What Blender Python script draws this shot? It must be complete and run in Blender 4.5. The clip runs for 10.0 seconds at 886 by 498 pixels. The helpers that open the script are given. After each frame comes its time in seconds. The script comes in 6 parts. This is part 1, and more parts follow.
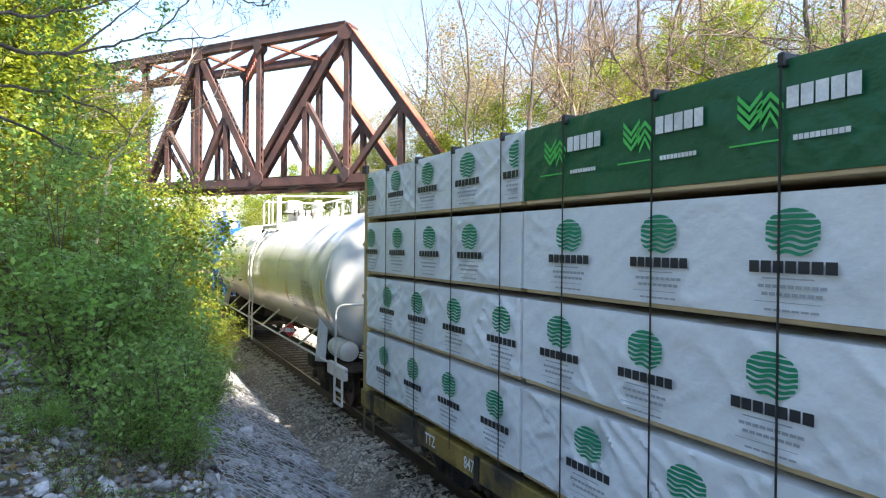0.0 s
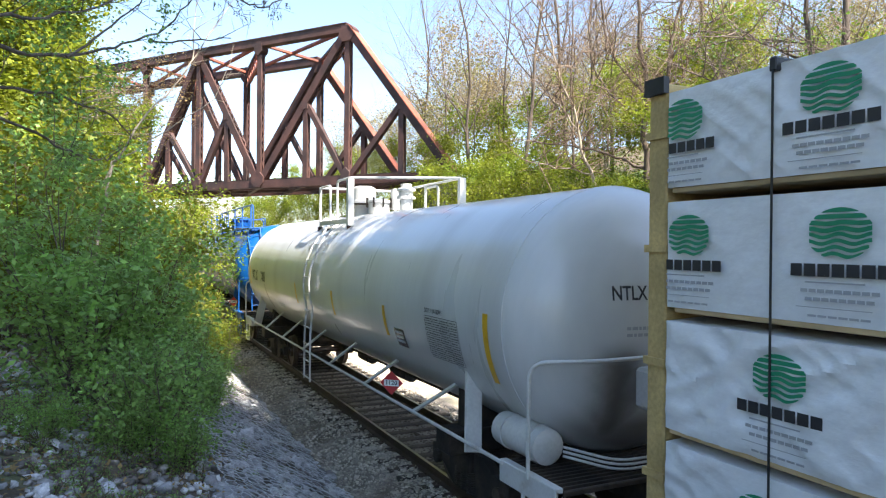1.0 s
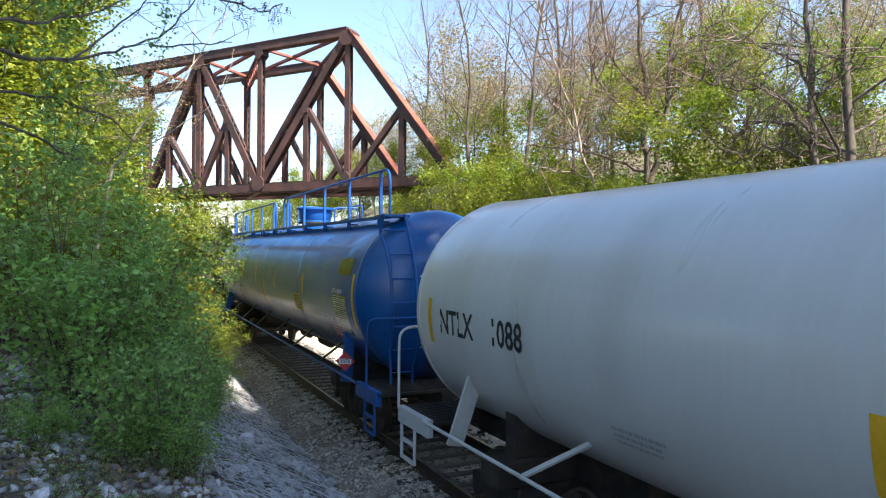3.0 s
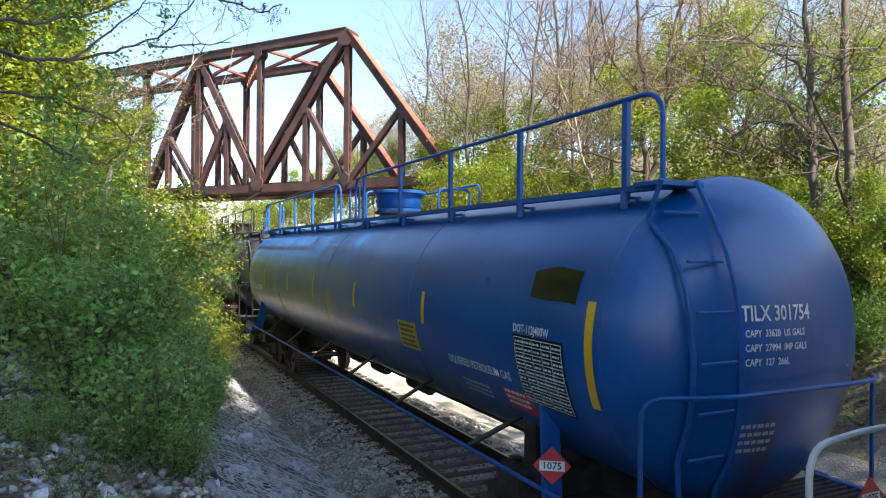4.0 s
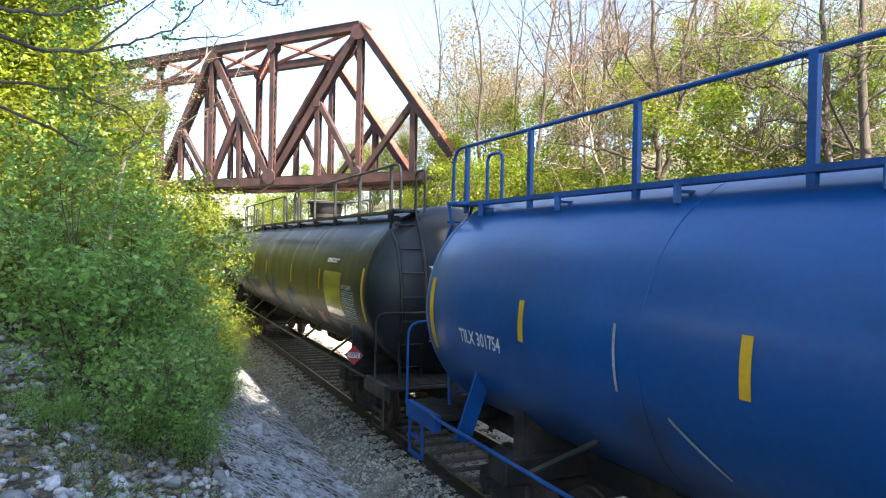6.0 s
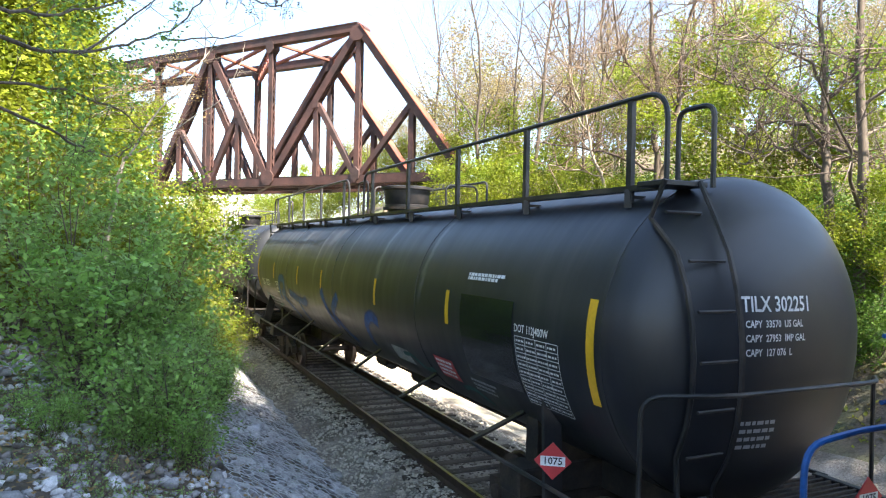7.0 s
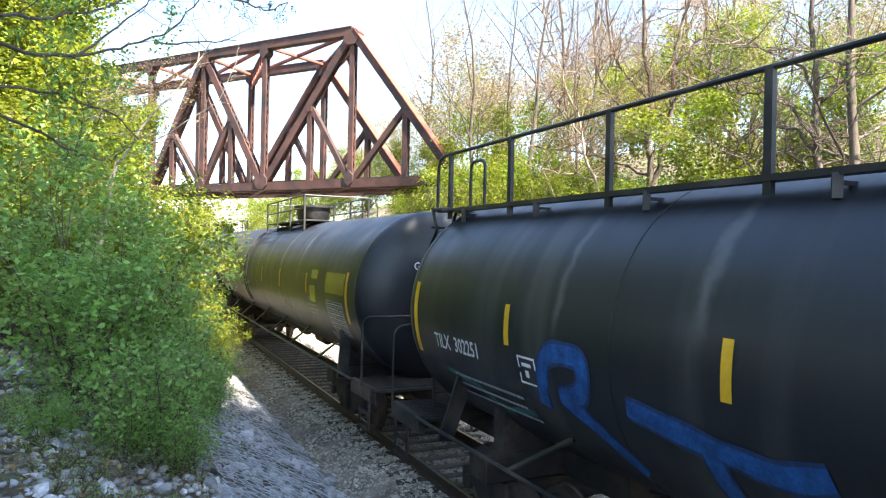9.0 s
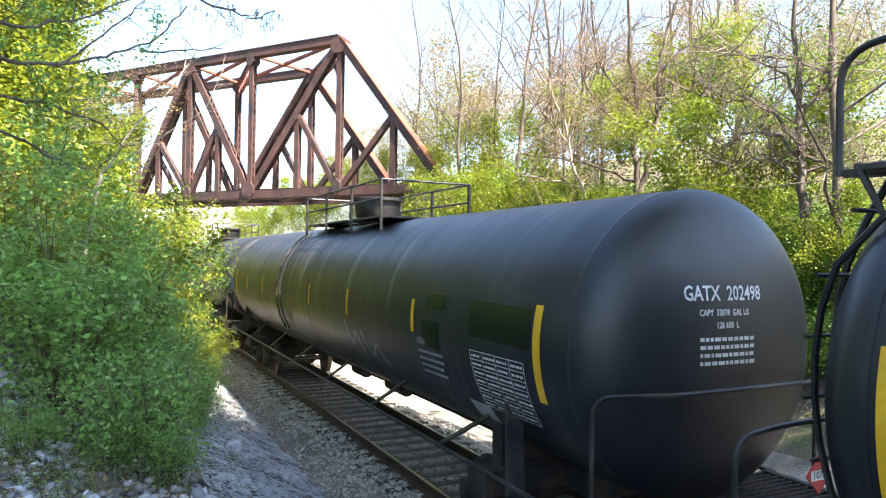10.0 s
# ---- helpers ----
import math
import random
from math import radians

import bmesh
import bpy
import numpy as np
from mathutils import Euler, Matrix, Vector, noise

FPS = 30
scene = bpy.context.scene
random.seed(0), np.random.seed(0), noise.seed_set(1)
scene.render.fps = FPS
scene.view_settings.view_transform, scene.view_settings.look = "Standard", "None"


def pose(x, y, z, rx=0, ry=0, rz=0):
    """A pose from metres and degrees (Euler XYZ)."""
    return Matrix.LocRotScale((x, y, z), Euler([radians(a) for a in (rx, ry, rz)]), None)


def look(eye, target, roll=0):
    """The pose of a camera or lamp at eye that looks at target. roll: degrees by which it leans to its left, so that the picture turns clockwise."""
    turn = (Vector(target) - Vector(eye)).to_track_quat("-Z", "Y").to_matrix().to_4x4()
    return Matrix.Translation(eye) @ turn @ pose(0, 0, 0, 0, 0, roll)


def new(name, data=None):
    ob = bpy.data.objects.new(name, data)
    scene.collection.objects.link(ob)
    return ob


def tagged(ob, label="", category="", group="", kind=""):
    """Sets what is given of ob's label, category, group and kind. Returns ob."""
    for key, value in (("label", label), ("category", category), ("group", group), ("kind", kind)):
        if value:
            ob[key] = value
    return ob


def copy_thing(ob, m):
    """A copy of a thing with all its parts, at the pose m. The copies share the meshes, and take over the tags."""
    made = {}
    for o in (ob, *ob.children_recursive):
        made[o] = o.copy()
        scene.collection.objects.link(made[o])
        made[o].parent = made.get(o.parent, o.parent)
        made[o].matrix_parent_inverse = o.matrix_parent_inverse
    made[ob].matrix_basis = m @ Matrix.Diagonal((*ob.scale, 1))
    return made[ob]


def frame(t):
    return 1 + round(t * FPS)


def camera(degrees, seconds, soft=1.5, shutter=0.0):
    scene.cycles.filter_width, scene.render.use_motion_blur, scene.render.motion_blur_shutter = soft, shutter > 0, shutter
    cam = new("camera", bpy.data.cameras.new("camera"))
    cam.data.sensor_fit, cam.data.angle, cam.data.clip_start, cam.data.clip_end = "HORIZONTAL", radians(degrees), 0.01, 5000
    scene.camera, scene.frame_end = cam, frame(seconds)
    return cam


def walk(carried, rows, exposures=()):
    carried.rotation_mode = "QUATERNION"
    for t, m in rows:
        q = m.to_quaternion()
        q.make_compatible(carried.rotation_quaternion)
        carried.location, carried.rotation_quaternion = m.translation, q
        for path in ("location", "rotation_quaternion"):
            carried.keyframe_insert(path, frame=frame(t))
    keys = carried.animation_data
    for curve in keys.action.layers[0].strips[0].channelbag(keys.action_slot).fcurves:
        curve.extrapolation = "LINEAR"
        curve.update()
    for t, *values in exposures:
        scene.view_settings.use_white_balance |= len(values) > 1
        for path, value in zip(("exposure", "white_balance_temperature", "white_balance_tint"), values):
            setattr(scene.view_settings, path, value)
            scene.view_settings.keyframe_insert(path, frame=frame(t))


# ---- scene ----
# seconds, turn to the right of the track, pitch, roll (degrees)
VIEW = [
    (0.0, 25.52, -0.34, 0.51),
    (0.5, 25.53, -0.28, 0.49),
    (1.0, 25.46, -0.20, 0.53),
    (1.5, 25.37, -0.22, 0.49),
    (2.0, 25.33, -0.08, 0.50),
    (2.5, 25.40, 0.06, 0.49),
    (4.0, 25.49, 0.13, 0.47),
    (4.5, 26.19, 0.23, 0.93),
    (5.0, 25.49, -0.25, 1.07),
    (5.5, 24.59, -0.34, 1.15),
    (7.0, 24.76, -0.20, 1.27),
    (7.5, 24.72, -0.09, 1.30),
    (8.0, 24.90, -0.06, 1.32),
    (8.5, 25.08, -0.00, 1.35),
    (9.0, 25.26, 0.14, 1.21),
    (9.5, 26.05, 0.61, 0.91),
    (10.0, 26.24, 0.78, 0.87),
]
EYE = (0.0, 0.0, 3.6)          # the rail's top is z = 0, y runs along the track
cam = camera(66.0, 10.0, soft=1.2)
walk(cam, [(t, pose(*EYE, 90 + p, 0, -y) @ pose(0, 0, 0, 0, 0, r)) for t, y, p, r in VIEW],
     exposures=[(0.0, 2.58, 6500, 10), (1.0, 2.28, 6400, 10), (2.5, 2.05, 6300, 10), (4.5, 2.22, 6400, 10), (5.5, 2.58, 6500, 10), (7.5, 2.84, 6600, 9), (10.0, 2.9, 6500, 9)])

# ---- light ----
SUN_AZ, SUN_EL = (0.36, -0.93), 55.0
world = bpy.data.worlds.new("world")
scene.world = world
world.use_nodes = True
wn = world.node_tree.nodes
sky = wn.new("ShaderNodeTexSky")
sky.sky_type, sky.sun_disc = "NISHITA", False
sky.sun_elevation = radians(SUN_EL)
sky.sun_rotation = math.atan2(SUN_AZ[0], SUN_AZ[1])
sky.air_density, sky.dust_density, sky.ozone_density = 1.0, 0.7, 1.2
wn["Background"].inputs["Strength"].default_value = 0.09
world.node_tree.links.new(sky.outputs[0], wn["Background"].inputs["Color"])
sun = new("sun", bpy.data.lights.new("sun", "SUN"))
sun.data.energy, sun.data.angle, sun.data.color = 5.0, radians(0.53), (1.0, 0.93, 0.82)
_c = math.cos(radians(SUN_EL)) / math.hypot(*SUN_AZ)
sun.matrix_world = look((SUN_AZ[0] * _c * 50, SUN_AZ[1] * _c * 50, math.sin(radians(SUN_EL)) * 50), (0, 0, 0))


# ---- materials ----
def material(name, color, rough=0.6, metal=0.0, vary=0.25, scale=3.0, fine=40.0, bump=0.0, bump_scale=60.0,
             second=None, mix_scale=1.5, low=0.45, high=0.62, coat=0.0, stretch=(1, 1, 1), spec=0.5, per_piece=0.0, trans=0.0):
    m = bpy.data.materials.new(name)
    m.use_nodes = True
    nt = m.node_tree
    n, L = nt.nodes, nt.links
    b = n["Principled BSDF"]
    tc = n.new("ShaderNodeTexCoord")
    mp = n.new("ShaderNodeMapping")
    mp.inputs["Scale"].default_value = stretch
    L.new(tc.outputs["Object"], mp.inputs["Vector"])
    src = mp.outputs["Vector"]

    def tex(s, detail=4.0):
        t = n.new("ShaderNodeTexNoise")
        t.inputs["Scale"].default_value, t.inputs["Detail"].default_value = s, detail
        L.new(src, t.inputs["Vector"])
        return t.outputs["Fac"]

    def ramp(fac, a, b_, c0, c1):
        r = n.new("ShaderNodeValToRGB")
        r.color_ramp.elements[0].position, r.color_ramp.elements[1].position = a, b_
        r.color_ramp.elements[0].color, r.color_ramp.elements[1].color = (*c0, 1), (*c1, 1)
        L.new(fac, r.inputs[0])
        return r.outputs[0]

    def mix(kind, fac, a, b_):
        x = n.new("ShaderNodeMix")
        x.data_type, x.blend_type = "RGBA", kind
        if isinstance(fac, float):
            x.inputs[0].default_value = fac
        else:
            L.new(fac, x.inputs[0])
        for k, v in ((6, a), (7, b_)):
            if isinstance(v, tuple):
                x.inputs[k].default_value = (*v, 1)
            else:
                L.new(v, x.inputs[k])
        return x.outputs[2]

    col = color
    if second:
        col = mix("MIX", ramp(tex(mix_scale, 6.0), low, high, (0, 0, 0), (1, 1, 1)), color, second)
    k0, k1 = 1 - vary, 1 + vary * 0.6
    col = mix("MULTIPLY", 1.0, col, ramp(tex(scale, 5.0), 0.3, 0.72, (k0,) * 3, (k1,) * 3))
    col = mix("MULTIPLY", 1.0, col, ramp(tex(fine, 3.0), 0.3, 0.7, (1 - vary * 0.6,) * 3, (1 + vary * 0.3,) * 3))
    if per_piece:
        oi = n.new("ShaderNodeObjectInfo")
        geo = n.new("ShaderNodeNewGeometry")
        ad = n.new("ShaderNodeMath")
        ad.operation = "ADD"
        L.new(oi.outputs["Random"], ad.inputs[0])
        L.new(geo.outputs["Random Per Island"], ad.inputs[1])
        fr = n.new("ShaderNodeMath")
        fr.operation = "FRACT"
        L.new(ad.outputs[0], fr.inputs[0])
        col = mix("MULTIPLY", 1.0, col, ramp(fr.outputs[0], 0.0, 1.0, (1 - per_piece,) * 3, (1 + per_piece * 0.7,) * 3))
    L.new(col, b.inputs["Base Color"])
    rr = n.new("ShaderNodeMapRange")
    rr.inputs["To Min"].default_value, rr.inputs["To Max"].default_value = max(0.03, rough - 0.1), min(1.0, rough + 0.12)
    L.new(tex(scale * 2.3), rr.inputs["Value"])
    L.new(rr.outputs[0], b.inputs["Roughness"])
    b.inputs["Metallic"].default_value = metal
    b.inputs["Specular IOR Level"].default_value = spec
    b.inputs["Coat Weight"].default_value = coat
    b.inputs["Coat Roughness"].default_value = 0.12
    if bump:
        bp = n.new("ShaderNodeBump")
        bp.inputs["Strength"].default_value = 1.0
        bp.inputs["Distance"].default_value = bump
        L.new(tex(bump_scale, 5.0), bp.inputs["Height"])
        L.new(bp.outputs[0], b.inputs["Normal"])
    if trans:
        tr = n.new("ShaderNodeBsdfTranslucent")
        L.new(col, tr.inputs["Color"])
        ms = n.new("ShaderNodeMixShader")
        ms.inputs[0].default_value = trans
        L.new(b.outputs[0], ms.inputs[1])
        L.new(tr.outputs[0], ms.inputs[2])
        L.new(ms.outputs[0], n["Material Output"].inputs["Surface"])
    return m


M = {}
M["rust"] = material("rusted steel", (0.085, 0.036, 0.028), 0.75, 0.0, 0.45, 0.9, 25, 0.004, 40, second=(0.045, 0.025, 0.022), mix_scale=0.5)
# redder, paler copy of the steel: sunlight on bridge faces put into colour
M["rust_lit"] = material("rusted steel, sunlit red", (0.36, 0.10, 0.06), 0.7, 0.0, 0.35, 1.2, 25, 0.003, 40, second=(0.22, 0.08, 0.055), mix_scale=0.8)
M["concrete"] = material("old masonry", (0.20, 0.17, 0.14), 0.9, 0, 0.4, 1.0, 12, 0.02, 10)
M["rail"] = material("rail steel", (0.075, 0.05, 0.038), 0.6, 0.4, 0.3, 2.0, 30, 0.002, 50)
M["railtop"] = material("worn rail head", (0.42, 0.38, 0.34), 0.3, 0.9, 0.15, 3.0, 40)
M["tie"] = material("weathered oak tie", (0.05, 0.037, 0.028), 0.9, 0, 0.45, 4.0, 40, 0.008, 30, second=(0.085, 0.066, 0.05), mix_scale=3.0, per_piece=0.3, stretch=(0.25, 1, 1))
M["ballast"] = material("crushed stone", (0.30, 0.26, 0.215), 0.9, 0, 0.5, 1.2, 26, 0.05, 22, second=(0.20, 0.165, 0.13), mix_scale=0.9)
M["stone"] = material("grey limestone", (0.54, 0.52, 0.53), 0.9, 0, 0.35, 5.0, 40, 0.006, 40, second=(0.15, 0.12, 0.10), mix_scale=0.8, per_piece=0.55)
M["ballast_stone"] = material("tan crushed stone", (0.52, 0.46, 0.38), 0.9, 0, 0.3, 5.0, 40, 0.004, 40, second=(0.36, 0.30, 0.24), mix_scale=0.7, per_piece=0.35)
# the ballast stone again, darkened for the shade under the train
M["bed_stone"] = material("ballast darkened for shade under train", (0.15, 0.12, 0.095), 0.9, 0, 0.3, 5.0, 40, 0.004, 40, second=(0.09, 0.07, 0.055), mix_scale=0.7, per_piece=0.3)
M["soil"] = material("leaf-strewn soil", (0.14, 0.105, 0.075), 0.95, 0, 0.5, 0.8, 14, 0.05, 12, second=(0.10, 0.13, 0.04), mix_scale=0.5)
M["sand"] = material("pale sandy gravel", (0.50, 0.44, 0.34), 0.95, 0, 0.3, 0.8, 20, 0.03, 14, second=(0.30, 0.27, 0.20), mix_scale=0.6)
M["wire"] = material("galvanised wire", (0.62, 0.62, 0.63), 0.5, 0.25, 0.2, 6, 60)
M["bark"] = material("grey-brown bark", (0.125, 0.095, 0.072), 0.9, 0, 0.4, 3.0, 18, 0.01, 25, stretch=(1, 1, 0.3))
M["bark_pale"] = material("pale bark", (0.30, 0.245, 0.185), 0.9, 0, 0.35, 3.0, 18, 0.01, 25, stretch=(1, 1, 0.3))
M["twig"] = material("bare twigs", (0.19, 0.13, 0.088), 0.9, 0, 0.3, 2.0, 14)
M["twig_dark"] = material("dark bare twigs", (0.15, 0.11, 0.09), 0.9, 0, 0.3, 2.0, 14)
M["leaf"] = material("spring leaves", (0.15, 0.25, 0.035), 0.5, 0, 0.3, 0.9, 9, second=(0.10, 0.20, 0.03), mix_scale=0.7, per_piece=0.35, trans=0.45, spec=0.3)
M["leaf_lime"] = material("lime-green young leaves", (0.25, 0.28, 0.024), 0.5, 0, 0.3, 0.5, 9, second=(0.17, 0.235, 0.02), mix_scale=0.5, per_piece=0.35, trans=0.5, spec=0.3)
M["leaf_bush"] = material("honeysuckle leaves", (0.33, 0.51, 0.13), 0.4, 0, 0.3, 0.9, 9, second=(0.22, 0.39, 0.075), mix_scale=0.9, per_piece=0.4, trans=0.4, spec=0.4)
M["bud"] = material("tan buds", (0.36, 0.24, 0.10), 0.8, 0, 0.3, 1.5, 9, per_piece=0.3, trans=0.3)
M["haze_wood"] = material("budding far wood", (0.33, 0.25, 0.13), 0.9, 0, 0.35, 0.3, 6, second=(0.25, 0.26, 0.07), mix_scale=0.25, per_piece=0.35, trans=0.4)
M["white"] = material("dirty white tank paint", (0.56, 0.56, 0.55), 0.3, 0, 0.05, 0.4, 9, 0.0004, 3, second=(0.46, 0.445, 0.41), mix_scale=0.5, low=0.5, high=0.85, coat=0.5, stretch=(0.35, 1.8, 0.35))
M["white_steel"] = material("grimy white steel", (0.56, 0.55, 0.53), 0.42, 0, 0.14, 2.0, 25, second=(0.30, 0.22, 0.16), mix_scale=2.2, low=0.62, high=0.78)
M["blue"] = material("faded blue tank paint", (0.002, 0.072, 0.26), 0.32, 0, 0.2, 0.7, 12, 0.0004, 3, second=(0.003, 0.080, 0.28), mix_scale=0.6, coat=0.2)
M["blue_steel"] = material("blue painted steel", (0.004, 0.078, 0.29), 0.5, 0, 0.3, 2.0, 25)
M["black"] = material("black tank paint", (0.013, 0.014, 0.018), 0.42, 0, 0.2, 0.7, 12, 0.0004, 3, second=(0.055, 0.052, 0.049), mix_scale=0.7, low=0.55, high=0.85, coat=0.06, stretch=(0.3, 2.5, 0.3))
M["black_steel"] = material("black painted steel", (0.013, 0.013, 0.015), 0.5, 0, 0.3, 2.0, 25, second=(0.05, 0.04, 0.035), mix_scale=2)
M["under"] = material("grimy running gear", (0.024, 0.020, 0.017), 0.8, 0.1, 0.4, 3.0, 25, 0.003, 40, second=(0.06, 0.042, 0.03), mix_scale=2.5)
M["wheel"] = material("wheel steel", (0.10, 0.075, 0.06), 0.5, 0.6, 0.3, 3, 25)
M["yellow"] = material("yellow reflective tape", (0.75, 0.42, 0.02), 0.4, 0, 0.15, 3.0, 25)
M["yellow_steel"] = material("dirty yellow car paint", (0.30, 0.20, 0.045), 0.7, 0, 0.4, 2.0, 20, 0.002, 30, second=(0.06, 0.045, 0.03), mix_scale=1.4, low=0.4, high=0.6)
M["wood_end"] = material("tan bulkhead board", (0.50, 0.36, 0.15), 0.7, 0, 0.3, 2.0, 30, 0.003, 30)
M["lumber"] = material("sawn spruce", (0.55, 0.40, 0.22), 0.75, 0, 0.35, 2.5, 30, 0.003, 30, stretch=(1, 0.1, 1))
M["wrap"] = material("white woven lumber wrap", (0.72, 0.73, 0.75), 0.4, 0, 0.07, 1.5, 30, 0.028, 3.4, stretch=(1, 0.6, 1))
M["wrap_green"] = material("green woven lumber wrap", (0.012, 0.105, 0.045), 0.36, 0, 0.15, 1.5, 30, 0.05, 2.6, stretch=(1, 0.6, 1))
M["print_green"] = material("green print", (0.012, 0.24, 0.12), 0.5, 0, 0.1)
M["print_bright"] = material("bright green print", (0.08, 0.55, 0.10), 0.5, 0, 0.1)
M["print_black"] = material("black print", (0.025, 0.025, 0.03), 0.5, 0, 0.1)
M["print_grey"] = material("grey print", (0.35, 0.36, 0.38), 0.5, 0, 0.1)
M["print_white"] = material("white print", (0.75, 0.75, 0.74), 0.5, 0, 0.2, 6, 40)
M["print_red"] = material("red placard", (0.50, 0.04, 0.045), 0.45, 0, 0.15)
M["sign_yellow"] = material("yellow decal", (0.55, 0.40, 0.03), 0.5, 0, 0.15)
M["patch_black"] = material("fresh black patch", (0.008, 0.008, 0.009), 0.16, 0, 0.1, coat=0.4)
M["spray_blue"] = material("blue spray paint", (0.010, 0.085, 0.29), 0.6, 0, 0.5, 6.0, 30)
M["spray_halo"] = material("thin blue overspray", (0.020, 0.045, 0.13), 0.6, 0, 0.5, 6.0, 30)
M["spray_teal"] = material("teal spray paint", (0.05, 0.15, 0.14), 0.6, 0, 0.4, 6.0, 30)
M["spray_pale"] = material("pale chalk scrawl", (0.42, 0.42, 0.40), 0.6, 0, 0.4, 6.0, 30)
M["grime_shade"] = material("brown grime", (0.07, 0.045, 0.03), 0.8, 0, 0.4, 5.0, 30)
M["strap"] = material("black strap", (0.02, 0.02, 0.022), 0.5, 0, 0.2)


def stained(m, marks, grime_shade=(0.075, 0.045, 0.028), side=False):
    """Runs of rust or dirt, and shade painted along a side: (place across the head or along the side, top, half width,
    length, strength) in the car's space.
    """
    nt = m.node_tree
    n, L = nt.nodes, nt.links
    b = n["Principled BSDF"]
    old = b.inputs["Base Color"].links[0].from_socket
    tc = n.new("ShaderNodeTexCoord")
    sp = n.new("ShaderNodeSeparateXYZ")
    L.new(tc.outputs["Object"], sp.inputs[0])
    nz = n.new("ShaderNodeTexNoise")
    nz.inputs["Scale"].default_value, nz.inputs["Detail"].default_value = 4.0, 5.0
    L.new(tc.outputs["Object"], nz.inputs["Vector"])

    def op(kind, a, c=None):
        x = n.new("ShaderNodeMath")
        x.operation = kind
        for i, v in enumerate((a, c)):
            if v is None:
                continue
            if isinstance(v, (int, float)):
                x.inputs[i].default_value = v
            else:
                L.new(v, x.inputs[i])
        return x.outputs[0]

    def fade(v, a, c, ya, yc):
        x = n.new("ShaderNodeMapRange")
        x.interpolation_type = "SMOOTHSTEP"
        for i, k in enumerate((a, c, ya, yc)):
            x.inputs[i + 1].default_value = k
        L.new(v, x.inputs[0])
        return x.outputs[0]

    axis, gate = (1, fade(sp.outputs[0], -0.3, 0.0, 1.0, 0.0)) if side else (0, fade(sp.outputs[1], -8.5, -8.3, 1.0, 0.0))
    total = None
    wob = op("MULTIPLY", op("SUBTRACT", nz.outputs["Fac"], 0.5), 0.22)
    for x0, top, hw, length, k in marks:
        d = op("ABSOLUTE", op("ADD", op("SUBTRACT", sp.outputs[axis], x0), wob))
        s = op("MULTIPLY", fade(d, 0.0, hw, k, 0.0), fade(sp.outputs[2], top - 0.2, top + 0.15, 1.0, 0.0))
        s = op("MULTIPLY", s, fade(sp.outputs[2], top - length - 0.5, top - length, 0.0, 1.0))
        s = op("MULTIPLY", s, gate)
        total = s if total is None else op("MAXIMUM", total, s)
    mx = n.new("ShaderNodeMix")
    mx.data_type = "RGBA"
    L.new(total, mx.inputs[0])
    L.new(old, mx.inputs[6])
    mx.inputs[7].default_value = (*grime_shade, 1)
    L.new(mx.outputs[2], b.inputs["Base Color"])


stained(M["white"], [(-0.45, 2.5, 0.5, 0.9, 0.85), (0.0, 1.75, 2.2, 1.2, 0.75), (0.95, 2.3, 0.3, 0.6, 0.6)], (0.06, 0.04, 0.03))
stained(M["blue"], [(-0.25, 2.2, 0.3, 0.9, 0.8), (0.95, 2.4, 0.22, 0.9, 0.9), (0.3, 1.6, 1.6, 1.0, 0.6)], (0.05, 0.028, 0.02))
stained(M["black"], [(0.9, 2.3, 0.35, 0.9, 0.5), (0.0, 1.5, 1.8, 0.9, 0.4)], (0.03, 0.025, 0.021))
stained(M["blue"], [(-0.2, 2.75, 0.36, 1.2, 0.8), (-3.2, 2.6, 0.2, 0.8, 0.25)], (0.17, 0.105, 0.012), True)
# one dark spot, then shade of both lower sides put into the blue
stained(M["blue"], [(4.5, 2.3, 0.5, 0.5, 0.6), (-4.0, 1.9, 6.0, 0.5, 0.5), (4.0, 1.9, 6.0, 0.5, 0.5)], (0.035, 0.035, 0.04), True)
stained(M["black"], [(-4.7, 4.0, 0.09, 0.9, 0.5), (-2.7, 4.0, 0.12, 0.8, 0.5), (-0.7, 4.05, 0.1, 1.0, 0.5), (0.6, 4.0, 0.14, 0.9, 0.4), (1.6, 4.0, 0.1, 1.1, 0.45), (3.5, 4.0, 0.12, 0.7, 0.4), (5.3, 4.0, 0.1, 0.9, 0.4)], (0.17, 0.165, 0.16), True)
stained(M["white"], [(-6.0, 4.2, 0.4, 1.3, 0.25), (-2.0, 3.6, 0.3, 1.2, 0.2), (0.2, 3.2, 0.5, 1.4, 0.22), (4.0, 4.0, 0.4, 1.5, 0.2)], (0.25, 0.23, 0.20), True)

# ---- mesh helpers ----
def shade(me, angle=40):
    for p in me.polygons:
        p.use_smooth = True
    me.set_sharp_from_angle(angle=radians(angle))


def part(name, bm, mat, parent=None, label="", smooth=True, m=None):
    me = bpy.data.meshes.new(name)
    bm.to_mesh(me)
    bm.free()
    me.materials.append(mat)
    if smooth:
        shade(me)
    ob = new(name, me)
    if parent:
        ob.parent = parent
    if m is not None:
        ob.matrix_basis = m
    return tagged(ob, label)


def share(name, me, parent, m):
    ob = new(name, me)
    ob.parent, ob.matrix_basis = parent, m
    return ob


def thing(name, m, label, category, group="", kind=""):
    ob = new(name)
    ob.empty_display_size = 0.3
    ob.matrix_basis = m
    return tagged(ob, label, category, group, kind)


